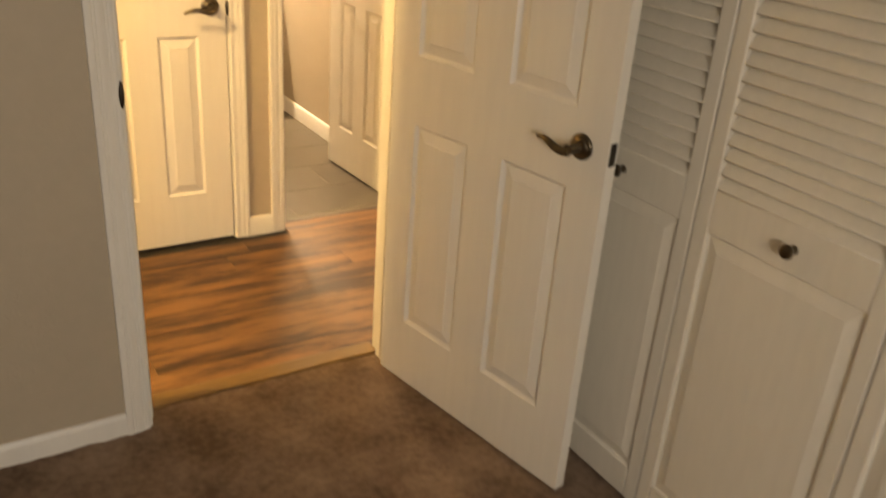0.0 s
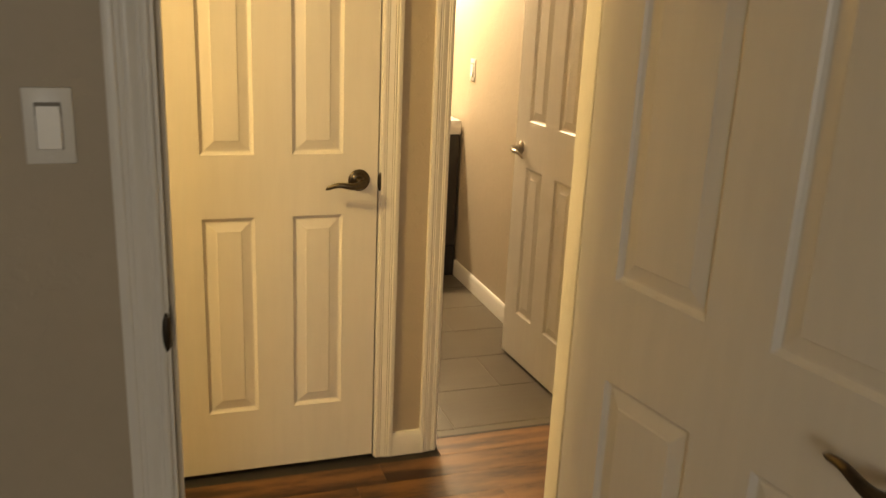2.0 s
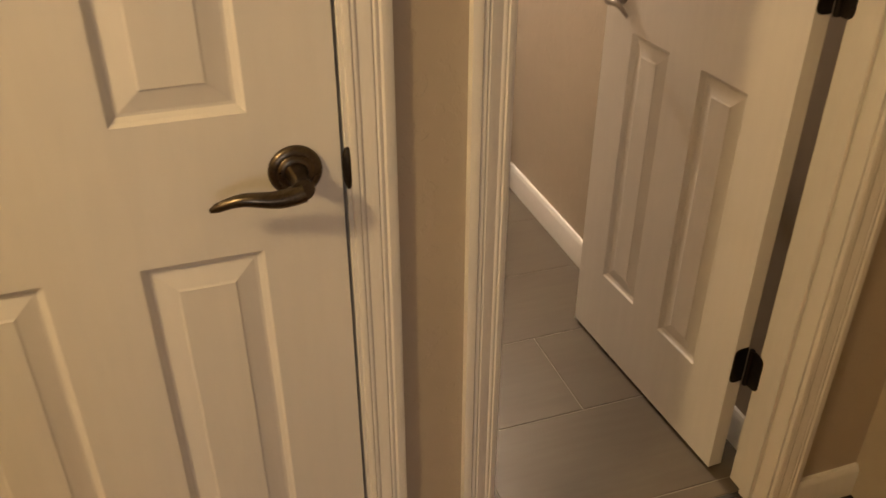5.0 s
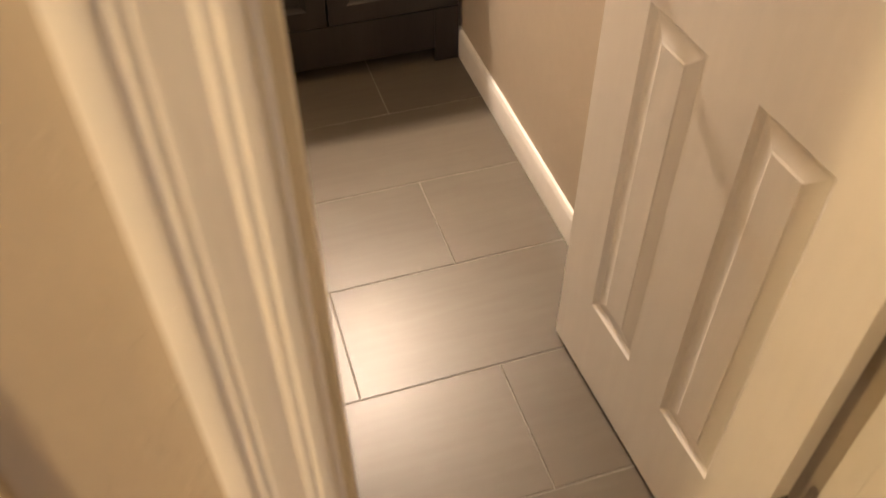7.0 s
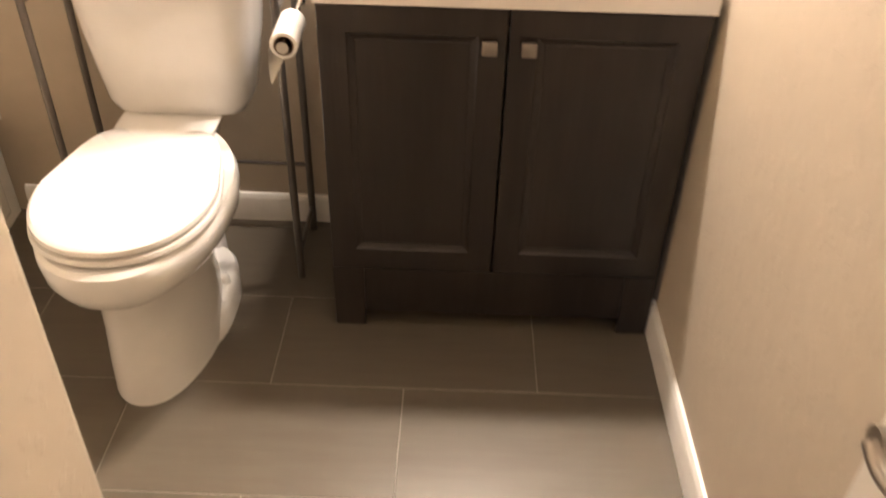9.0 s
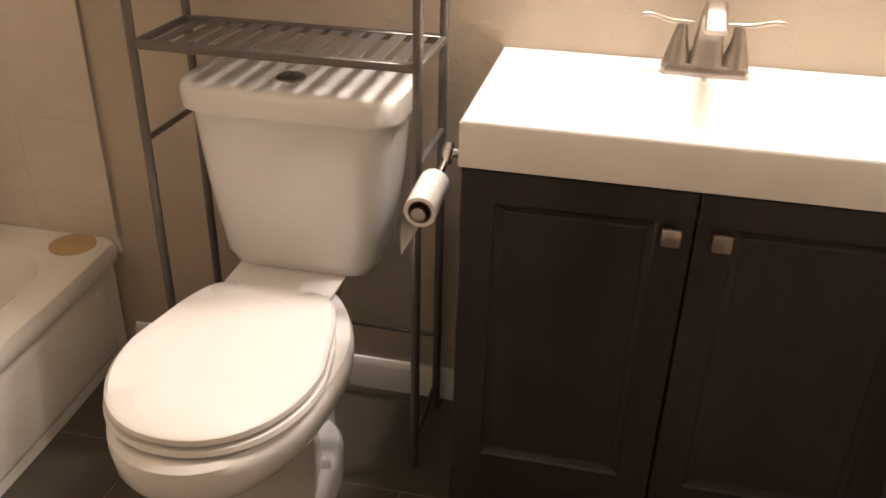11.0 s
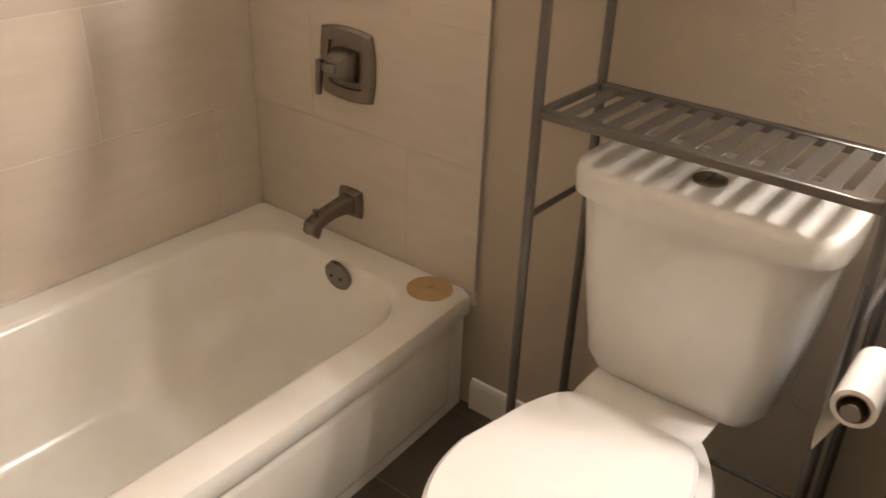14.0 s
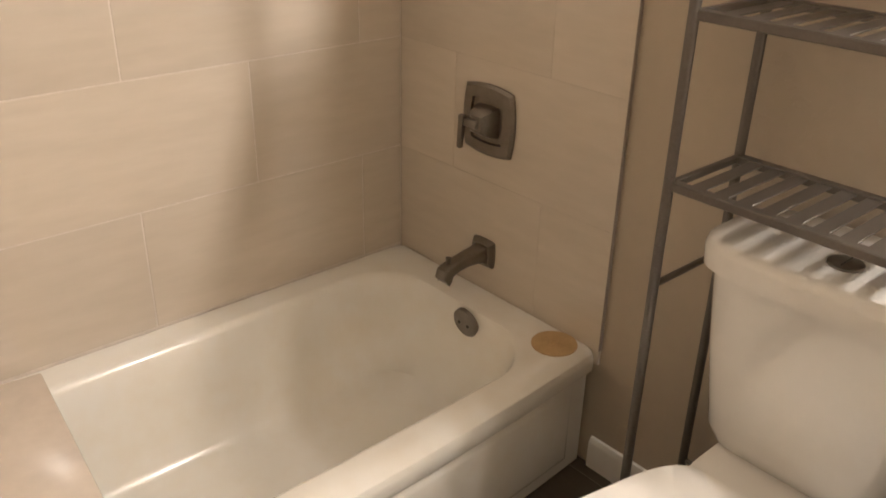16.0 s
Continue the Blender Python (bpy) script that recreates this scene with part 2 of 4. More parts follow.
CEIL = 2.44
RW = 1.852          # face of the bathroom's right wall
TW = 5.31          # tiled face of the bathroom's far wall
BW = 5.318         # painted face of the far wall
LW = -0.643        # tiled face of the wall along the tub
HX = 3.0           # hall face of the wall to the bathroom
HB = 3.115         # its bathroom face
BX = 1.82          # bedroom face of the wall to the hall
BH = 1.935         # its hall face
PX, PY = 1.032, 3.785  # end of the partition beside the bathroom entry

# ---- floors, walls, ceilings ----
bm = bmesh.new()
bmesh.ops.create_grid(bm, x_segments=220, y_segments=200, size=0.5, matrix=Matrix.LocRotScale((-0.625, -0.24, 0.004), None, (4.15, 4.36, 1)))
for v in bm.verts:
    v.co.z += 0.005 * noise.noise(v.co * 14) + 0.004 * noise.noise(v.co * 45)
structure("floor_bedroom", bm, M_CARPET, "brown cut-pile bedroom carpet with trodden patches", "carpet", smooth=True)
structure("floor_base", box((-3.0, -2.6, -0.12), (2.2, 5.6, -0.012)), M_GROUT, "concrete slab under the floors", "floor")
structure("floor_bathroom", box((-0.70, 3.073, -0.012), (1.86, 5.34, -0.0015)), M_GROUT, "grey grout bed of the bathroom tile floor", "floor")
structure("floor_hall", box((-2.0, 1.94, -0.012), (2.1, 3.071, -0.0045)), M_BLACK, "dark underlay of the hall laminate floor", "floor")

bm = wall_y(bmesh.new(), -2.7, 1.42, BX, BH, CEIL, [(0.228, 1.049, 2.045)])
structure("wall_bedroom_hall", bm, M_WALL, "greige painted wall with the bedroom doorway")
structure("wall_bedroom_west", box((-2.82, -2.52, 0), (-2.70, BH, CEIL)), M_WALL, "greige painted bedroom wall")
bm = wall_y(bmesh.new(), -2.7, 1.42, -2.52, -2.40, CEIL, [(-1.25, 0.05, 2.05)])
add_box(bm, (-1.25, -2.52, 0), (0.05, -2.40, 0.85))
structure("wall_bedroom_south", bm, M_WALL, "greige painted bedroom wall with a window")
bm = box((1.30, 1.384, 0), (1.42, BX, CEIL))
add_box(bm, (1.30, -2.40, 0), (1.42, -0.61, CEIL))
add_box(bm, (1.30, -0.61, 2.05), (1.42, 1.384, CEIL))
structure("wall_bedroom_east", bm, M_WALL, "greige painted wall beside the closet")
bm = box((1.95, -0.8, 0), (2.05, 1.8, CEIL))
add_box(bm, (1.42, -0.8, 0), (1.95, -0.7, CEIL))
add_box(bm, (1.42, 1.70, 0), (1.95, 1.8, CEIL))
structure("wall_closet", bm, M_WALL, "inner walls of the closet")
structure("ceiling_bedroom", box((-2.82, -2.52, CEIL), (2.05, BH, CEIL + 0.1)), M_CEIL, "ceiling in a dimmed grey-white that weakens bounced light", "ceiling")

bm = wall_y(bmesh.new(), -2.0, 2.0, HX, HB, CEIL, [(0.222, 0.920, 2.045), (1.118, 1.788, 2.045)])
structure("wall_hall_north", bm, M_WALL, "greige painted hall wall with two doorways")
structure("wall_hall_west", box((-2.1, BH, 0), (-2.0, HX, CEIL)), M_WALL, "greige painted end wall of the hall")
structure("wall_hall_east", box((2.0, BX, 0), (2.1, HB, CEIL)), M_WALL, "greige painted end wall of the hall")
structure("wall_hall_south", box((1.42, BX, 0), (2.0, BH, CEIL)), M_WALL, "greige painted hall wall")
structure("ceiling_hall", box((-2.1, BH, CEIL), (2.1, HB, CEIL + 0.1)), M_CEIL, "ceiling in a dimmed grey-white that weakens bounced light", "ceiling")
structure("wall_linen_closet", box((0.0, 3.60, 0), (0.95, 3.66, CEIL)), M_WALL, "back wall of the linen closet")

structure("wall_bath_east", box((RW, HB, 0), (RW + 0.11, BW, CEIL)), M_WALL, "greige wall with knockdown plaster texture")
structure("wall_bath_north", box((-0.79, BW, 0), (RW + 0.11, BW + 0.12, CEIL)), M_WALL, "greige wall with knockdown plaster texture")
structure("wall_bath_west", box((-0.79, PY - 0.1, 0), (LW - 0.0012, BW, CEIL)), M_GROUT_LIGHT, "light grout bed of the tub wall")
structure("wall_bath_partition", box((0.95, HB, 0), (PX, PY, CEIL), 0.012, 3), M_WALL, "greige plastered partition with a rounded corner", smooth=True)
structure("wall_bath_tub_end", box((-0.79, PY - 0.1, 0), (0.95, PY - 0.008, CEIL)), M_WALL, "end wall of the tub alcove")
structure("ceiling_bathroom", box((-0.79, HB, CEIL), (RW + 0.11, BW + 0.12, CEIL + 0.1)), M_CEIL, "ceiling in a dimmed grey-white that weakens bounced light", "ceiling")

# ---- bedroom window behind the walker ----
win = empty("window_1", None, "white-framed bedroom window with clear glass", "window", "", "structure")
for a, b in (((-1.25, -2.47, 0.85), (-1.19, -2.41, 2.05)), ((-0.01, -2.47, 0.85), (0.05, -2.41, 2.05)), ((-1.19, -2.47, 1.99), (-0.01, -2.41, 2.05)), ((-1.19, -2.47, 0.85), (-0.01, -2.41, 0.91)), ((-0.62, -2.465, 0.91), (-0.58, -2.415, 1.99))):
    part("window_frame", box(a, b, 0.004), M_TRIM, win)
for a, b in ((-1.19, -0.62), (-0.58, -0.01)):
    pane = part("pane", box((a, -2.445, 0.91), (b, -2.439, 1.99)), M_GLASS, win)
    pane.visible_shadow = False
structure("ground", box((-40, -80, -0.62), (40, -2.6, -0.5)), M_CARPET, "dark open ground outside the bedroom window", "ground")

# ---- trim ----


def casing_profile(w):
    """Stepped casing section: (across, proud)."""
    return [(0, 0), (0, 0.009), (0.003, 0.0105), (0.13 * w, 0.0110), (0.17 * w, 0.0094), (0.21 * w, 0.0106), (0.25 * w, 0.0106), (0.285 * w, 0.0092), (0.32 * w, 0.0096), (0.44 * w, 0.0120), (0.56 * w, 0.0132), (0.60 * w, 0.0118), (0.64 * w, 0.0138), (0.69 * w, 0.0138), (0.725 * w, 0.0128), (0.77 * w, 0.0158), (0.93 * w, 0.0168), (w, 0.0150), (w, 0)]


def casing(name, x0, x1, top, y, facing, w, label):
    """A mitred door casing round the opening x0..x1 on the wall face y; facing is -1 or 1 along y."""
    t = empty(name, None, label, "door casing", "", "structure")
    prof = casing_profile(w)
    for side, x in ((-1, x0), (1, x1)):
        lo = [(x + side * a, y + facing * d, 0) for a, d in prof]
        hi = [(x + side * a, y + facing * d, top + a) for a, d in prof]
        part("side_casing", add_loft(bmesh.new(), [lo, hi]), M_TRIM, t)
    a0 = [(x0 - a, y + facing * d, top + a) for a, d in prof]
    a1 = [(x1 + a, y + facing * d, top + a) for a, d in prof]
    part("head_casing", add_loft(bmesh.new(), [a0, a1]), M_TRIM, t)
    return t


def jamb(name, x0, x1, top, y0, y1, stop_y, label, thick=0.019):
    """The lining of an opening, with a door stop."""
    t = empty(name, None, label, "door frame", "", "structure")
    part("side_jamb", box((x0 - thick, y0 - 0.001, 0), (x0, y1 + 0.001, top), 0.001), M_TRIM, t)
    part("side_jamb", box((x1, y0 - 0.001, 0), (x1 + thick, y1 + 0.001, top), 0.001), M_TRIM, t)
    part("head_jamb", box((x0, y0 - 0.001, top - 0.001), (x1, y1 + 0.001, top + thick), 0.001), M_TRIM, t)
    part("door_stop", box((x0, stop_y, 0), (x0 + 0.011, stop_y + 0.034, top - 0.001), 0.002), M_TRIM, t)
    part("door_stop", box((x1 - 0.011, stop_y, 0), (x1, stop_y + 0.034, top - 0.001), 0.002), M_TRIM, t)
    return t


DX0, DX1 = 0.247, 1.030     # bedroom doorway
HD0, HD1 = 0.240, 0.902     # hall closet doorway
BD0, BD1 = 1.134, 1.772     # bathroom doorway
DTOP = 2.04
j = jamb("door_frame_bedroom", DX0, DX1, DTOP, BX, BH, BX + 0.038, "white painted bedroom door frame")
part("strike_plate", box((DX0 - 0.0005, 1.822, 0.971), (DX0 + 0.0022, 1.855, 1.033), 0.0008), M_DARKPLATE, j, "dark bronze strike plate")
part("strike_lip", tube([(DX0 - 0.006, BX - 0.0065, 0.968 + 0.0068 * k) for k in range(11)], [0.0022, 0.005, 0.0066, 0.0074, 0.0078, 0.008, 0.0078, 0.0074, 0.0066, 0.005, 0.0022], 12), M_DARKPLATE, j)
jamb("door_frame_hall", HD0, HD1, DTOP, HX, HB, HX + 0.037, "white painted frame of the hall closet door")
jamb("door_frame_bath", BD0, BD1, DTOP, HX, HB, HX + 0.036, "white painted bathroom door frame")
casing("casing_bedroom", DX0 - 0.008, DX1 + 0.008, DTOP + 0.008, BX, -1, 0.066, "white moulded casing round the bedroom doorway")
casing("casing_bedroom_hall", DX0 - 0.008, DX1 + 0.008, DTOP + 0.008, BH, 1, 0.066, "white moulded casing round the bedroom doorway")
casing("casing_hall", HD0 - 0.006, HD1 + 0.006, DTOP + 0.006, HX, -1, 0.059, "white moulded casing round the hall closet door")
casing("casing_bath", BD0 - 0.006, BD1 + 0.006, DTOP + 0.006, HX, -1, 0.059, "white moulded casing round the bathroom doorway")


def baseboard(name, p0, p1, normal, h=0.088, t=0.013):
    """A baseboard with a rounded top from p0 to p1, standing out along normal."""
    prof = [(0, 0), (t, 0), (t, h - 0.018), (t - 0.003, h - 0.008), (t - 0.007, h - 0.001), (0, h)]
    rings = [[(p[0] + normal[0] * a, p[1] + normal[1] * a, z) for a, z in prof] for p in (p0, p1)]
    return structure(name, add_loft(bmesh.new(), rings), M_TRIM, "white painted baseboard with a rounded top", "baseboard", smooth=True)


baseboard("baseboard_bedroom", (-2.70, BX), (DX0 - 0.074, BX), (0, -1), 0.072)
baseboard("baseboard_bedroom_right", (DX1 + 0.074, BX), (1.30, BX), (0, -1), 0.072)
baseboard("baseboard_hall_middle", (HD1 + 0.065, HX), (BD0 - 0.065, HX), (0, -1), 0.088, 0.015)
baseboard("baseboard_hall_right", (BD1 + 0.065, HX), (2.0, HX), (0, -1), 0.088, 0.015)
baseboard("baseboard_hall_left", (-2.0, HX), (HD0 - 0.065, HX), (0, -1), 0.088, 0.015)
baseboard("baseboard_bath_east", (RW, HB), (RW, 4.90), (-1, 0), 0.092, 0.014)
baseboard("baseboard_bath_north", (0.118, BW), (1.07, BW), (0, -1), 0.088, 0.014)
baseboard("baseboard_partition", (PX, HB + 0.0), (PX, PY + 0.006), (1, 0), 0.088, 0.014)
structure("threshold_bath", box((BD0, 3.060, -0.006), (BD1, 3.074, 0.0035), 0.002), M_BLACK, "dark joint between laminate and bathroom tile", "trim")
structure("threshold_bedroom", box((DX0, 1.893, -0.006), (DX1, 1.962, 0.0145), 0.005, 2), M_STRIP, "wooden strip between carpet and laminate", "trim")

# ---- panelled doors ----


def panel_door_leaf(w, h, t, stile, mull, rows):
    """A moulded leaf, x from 0 to w, y from -t to 0, z from 0 to h, with raised panels on both faces. rows: (z0, z1) of the panels."""
    bm = bmesh.new()
    pw = (w - 2 * stile - mull) / 2
    xs = [(stile, stile + pw), (stile + pw + mull, w - stile)]
    edges_x = sorted({0, w, *[v for p in xs for v in p]})
    edges_z = sorted({0, h, *[v for r in rows for v in r]})
    for face, s in ((0.0, 1), (-t, -1)):
        def P(x, z, d):
            return bm.verts.new((x, face - s * d, z))
        for x0, x1 in zip(edges_x, edges_x[1:]):
            for z0, z1 in zip(edges_z, edges_z[1:]):
                if (x0, x1) in xs and (z0, z1) in rows:
                    steps = [(0, 0), (0.004, 0.0045), (0.010, 0.0085), (0.014, 0.0085), (0.040, 0.0025), (0.043, 0.0008)]
                    loops = [[P(x0 + i, z0 + i, d), P(x1 - i, z0 + i, d), P(x1 - i, z1 - i, d), P(x0 + i, z1 - i, d)] for i, d in steps]
                    for a, b in zip(loops, loops[1:]):
                        for k in range(4):
                            bm.faces.new((a[k], a[(k + 1) % 4], b[(k + 1) % 4], b[k]))
                    bm.faces.new(loops[-1])
                else:
                    bm.faces.new([P(x0, z0, 0), P(x1, z0, 0), P(x1, z1, 0), P(x0, z1, 0)])
    for x in (0, w):
        bm.faces.new([bm.verts.new(v) for v in ((x, 0, 0), (x, -t, 0), (x, -t, h), (x, 0, h))])
    for z in (0, h):
        bm.faces.new([bm.verts.new(v) for v in ((0, 0, z), (w, 0, z), (w, -t, z), (0, -t, z))])
    bmesh.ops.remove_doubles(bm, verts=bm.verts, dist=0.0004)
    return bm


def lever_handle(parent, x, z, y, out, toward, mat=None, length=0.108, size=1.0, rise=0.0):
    """A wave lever on a round rose; out is the side it stands on (+1 or -1 along y), toward its direction along x."""
    mat = mat or M_BRONZE
    bm = bmesh.new()
    prof = [(r * size, d) for r, d in ((0.0325, 0.0), (0.0325, 0.003), (0.030, 0.0065), (0.0245, 0.0085), (0.0225, 0.0082), (0.019, 0.0115), (0.0165, 0.012))]
    rings = [[(x + r * math.cos(a), y + out * d, z + r * math.sin(a)) for a in (2 * math.pi * k / 32 for k in range(32))] for r, d in prof]
    add_loft(bm, rings)
    rose = part("rose", bm, mat, parent, "round antique bronze rose")
    neck = tube([(x, y + out * d * size, z) for d in (0.010, 0.022, 0.034, 0.046, 0.054)], [q * size for q in (0.0145, 0.0118, 0.0105, 0.0125, 0.0135)], 20)
    part("neck", neck, mat, rose)
    pts, rs = [], []
    for k in range(15):
        u = k / 14
        wave = -0.013 * math.sin(min(1, u * 2.6) * math.pi / 2) + 0.007 * math.sin(math.pi * u) - 0.016 * max(0, (u - 0.6) / 0.4) ** 1.6 + rise * u ** 1.5
        pts.append((x + toward * length * u, y + out * (0.050 + 0.005 * math.sin(u * 3) - 0.014 * u * u) * size, z + wave - 0.004))
        rs.append(0.0125 * size * (1 - 0.58 * u) if u < 0.97 else 0.003)
    lever = tube(pts, rs, 12)
    part("lever", lever, mat, rose, "wave-shaped bronze lever")
    return rose


def hinge(parent, x, y, z, mat=M_DARKPLATE):
    h = part("hinge", tube([(x, y, z - 0.046), (x, y, z + 0.046)], 0.0058, 10), mat, parent, "dark bronze hinge")
    return h


ROWS = [(0.216, 0.870), (1.065, 1.632), (1.742, 1.912)]

# hall closet door, shut
hall_door = empty("door_1", pose(HD0 + 0.003, 3.036, 0.012), "white six-panel hall closet door, shut", "door", "", "structure")
leaf = part("door_leaf", panel_door_leaf(0.654, 2.022, 0.035, 0.111, 0.115, ROWS), M_DOOR, hall_door, smooth=False)
lever_handle(hall_door, 0.594, 0.980, -0.035, -1, -1, length=0.112, rise=0.014, size=1.07)
part("strike_lip", tube([(0.662, -0.036, 0.943 + 0.006 * k) for k in range(11)], [0.0022, 0.005, 0.0066, 0.0074, 0.0078, 0.008, 0.0078, 0.0074, 0.0066, 0.005, 0.0022], 12), M_DARKPLATE, hall_door, "dark rounded strike lip beside the latch")
for z in (0.24, 1.085, 1.85):
    hinge(hall_door, -0.002, -0.040, z)

# bathroom door, open against the wall
ang = 90 + 3.0
bath_door = empty("door_2", pose(1.770, 3.148, 0.012, 0, 0, ang), "white six-panel bathroom door, standing open", "door", "", "structure")
part("door_leaf", panel_door_leaf(0.626, 2.022, 0.035, 0.1145, 0.109, ROWS), M_DOOR, bath_door, smooth=False, at=pose(0.004, 0.035, 0))
lever_handle(bath_door, 0.574, 0.947, 0.035, 1, -1, mat=M_NICKEL, length=0.078, size=0.86)
lever_handle(bath_door, 0.572, 0.950, 0.0, -1, -1, mat=M_NICKEL)


def hinge_leaf(parent, x_in, x_out, y0, y1, z, corner=0.014, half=0.045):
    """A thin plate from the pin at x_in to x_out with its two outer corners rounded."""
    way = 1 if x_out > x_in else -1
    pts = [(x_in, z - half), (x_in, z + half)]
    for a0, cz in ((90, z + half - corner), (0, z - half + corner)):
        for k in range(6):
            a = radians(a0 - 90 * k / 5)
            pts.append((x_out - way * corner + way * corner * math.cos(a), cz + corner * math.sin(a)))
    return part("hinge_leaf", add_loft(bmesh.new(), [[(x, y, zz) for x, zz in pts] for y in (y0, y1)]), M_DARKPLATE, parent, smooth=False)


for z in (0.298, 1.096, 1.85):
    h = part("hinge", tube([(-0.010, 0.002, z - 0.046), (-0.010, 0.002, z + 0.046)], 0.0062, 10), M_DARKPLATE, bath_door, "dark bronze hinge")
    leaf = hinge_leaf(h, 0.0, 0.033, -0.0012, 0.0012, z)
    leaf.matrix_basis = pose(0.0026, 0.001, 0, 0, 0, 90)
    hinge_leaf(h, -0.011, -0.046, -0.0016, 0.0012, z)

# bedroom door, open into the bedroom
ang = -90 + 10.4
bed_door = empty("door_3", pose(0.998, 1.812, 0.014, 0, 0, ang), "white six-panel bedroom door, standing open over the carpet", "door", "", "structure")
part("door_leaf", panel_door_leaf(0.785, 2.022, 0.035, 0.1075, 0.130, ROWS), M_DOOR, bed_door, smooth=False, at=pose(0.0, 0.035, 0))
lever_handle(bed_door, 0.707, 0.977, 0.0, -1, -1, length=0.110, rise=0.036)
lever_handle(bed_door, 0.707, 0.977, 0.035, 1, -1, length=0.110, rise=0.036)
part("latch_plate", box((0.7835, 0.006, 0.947), (0.7862, 0.029, 1.004), 0.001), M_DARKPLATE, bed_door, "dark bronze latch plate")
for z in (0.24, 1.085, 1.85):
    hinge(bed_door, 0.0, 0.040, z)

# ---- bedroom closet: louvred bifold leaves ----


def bifold_leaf(name, y0, w, knob):
    """A leaf with louvres above and a raised panel below, facing -x, on the plane x = 0 of its own frame."""
    t = empty(name, pose(1.287, y0, 0.022), "white painted louvred bifold closet door, shut", "closet door", "closet doors")
    st, H, th = 0.042, 2.0, 0.028
    part("stile", box((0, 0, 0), (th, st, H), 0.003), M_CLOSET, t)
    part("stile", box((0, w - st, 0), (th, w, H), 0.003), M_CLOSET, t)
    for z0, z1 in ((0, 0.098), (0.832, 0.940), (1.915, H)):
        part("rail", box((0.001, st, z0), (th - 0.001, w - st, z1), 0.003), M_CLOSET, t)
    bm = bmesh.new()
    a, b, z0, z1 = st, w - st, 0.098, 0.832
    steps = [(0, 0.008), (0.004, 0.011), (0.034, 0.0035), (0.037, 0.002)]
    loops = [[bm.verts.new(p) for p in ((d, a + i, z0 + i), (d, b - i, z0 + i), (d, b - i, z1 - i), (d, a + i, z1 - i))] for i, d in steps]
    for p, q in zip(loops, loops[1:]):
        for k in range(4):
            bm.faces.new((p[k], p[(k + 1) % 4], q[(k + 1) % 4], q[k]))
    bm.faces.new(loops[-1])
    part("panel", bm, M_CLOSET, t, smooth=False)
    slat = None
    z = 0.956
    while z < 1.905:
        if slat is None:
            bm = add_box(bmesh.new(), (-0.0215, st + 0.001, -0.003), (0.0215, w - st - 0.001, 0.003), 0.0022)
            slat = part("slat", bm, M_CLOSET, t, at=pose(0.014, 0, z, 0, -57, 0))
        else:
            s = new("slat", slat.data)
            s.parent = t
            s.matrix_basis = pose(0.014, 0, z, 0, -57, 0)
        z += 0.0346
    if knob:
        prof = [(0.0, 0.010), (0.006, 0.007), (0.014, 0.0065), (0.019, 0.0135), (0.025, 0.0165), (0.030, 0.0145), (0.033, 0.008)]
        rings = [[(-d, knob + r * math.cos(k), 0.888 + r * math.sin(k)) for k in (2 * math.pi * i / 24 for i in range(24))] for d, r in prof]
        part("knob", add_loft(bmesh.new(), rings), M_BRONZE, t, "round antique bronze knob")
    return t


for y0, k in ((0.887, 0.243), (0.393, 0.226), (-0.101, 0.0), (-0.595, 0.0)):
    bifold_leaf("bifold_door", y0, 0.490, k)
t = empty("closet_frame", None, "white closet opening trim", "trim", "", "structure")
part("side_jamb", box((1.283, 1.379, 0), (1.33, 1.395, 2.06), 0.002), M_TRIM, t)
part("head_jamb", box((1.283, -0.61, 2.032), (1.33, 1.379, 2.06), 0.002), M_TRIM, t)

# ---- bedroom wall: switch and fan remote ----


def rocker_switch(name, m, label, on=True):
    t = empty(name, m, label, "light switch")
    part("cover_plate", box((-0.035, -0.006, -0.0575), (0.035, 0, 0.0575), 0.0028, 2), M_PLASTIC, t)
    # grey border whose colour stands in for the shade in the rocker's seam
    fr = part("rocker_gap_shade", box((-0.0185, -0.0085, -0.0355), (0.0185, -0.004, 0.0355), 0.001), M_GAP_SHADE, t, "thin grey border painted as the shade in the gap round the rocker")
    bm = box((-0.0177, -0.011, -0.0347), (0.0177, -0.004, 0.0347), 0.0015)
    for v in bm.verts:
        if v.co.y < -0.006:
            v.co.y += 0.0028 * (v.co.z / 0.0335) * (1 if on else -1)
    part("rocker", bm, M_PLASTIC, t)
    for z in (-0.0475, 0.0475):
        part("screw", tube([(0, -0.0045, z), (0, -0.0068, z)], 0.0032, 12), M_PLASTIC, t)
    return t


rocker_switch("light_switch", pose(0.090, BX, 1.347), "white rocker light switch on the greige bedroom wall")
rocker_switch("light_switch", pose(RW, 4.750, 1.192, 0, 0, -90), "white rocker light switch on the bathroom wall")
t = empty("fan_remote", pose(-0.039, BX, 1.329, 0, 0, 0), "ceiling in a dimmed grey-white that weakens bounced light fan remote in its wall cradle", "remote control")
part("cradle", box((-0.027, -0.014, -0.076), (0.027, 0, 0.012), 0.005, 2), M_PLASTIC, t)
r = part("remote_body", box((-0.0225, -0.026, -0.060), (0.0225, -0.006, 0.074), 0.006, 3), M_PLASTIC, t)
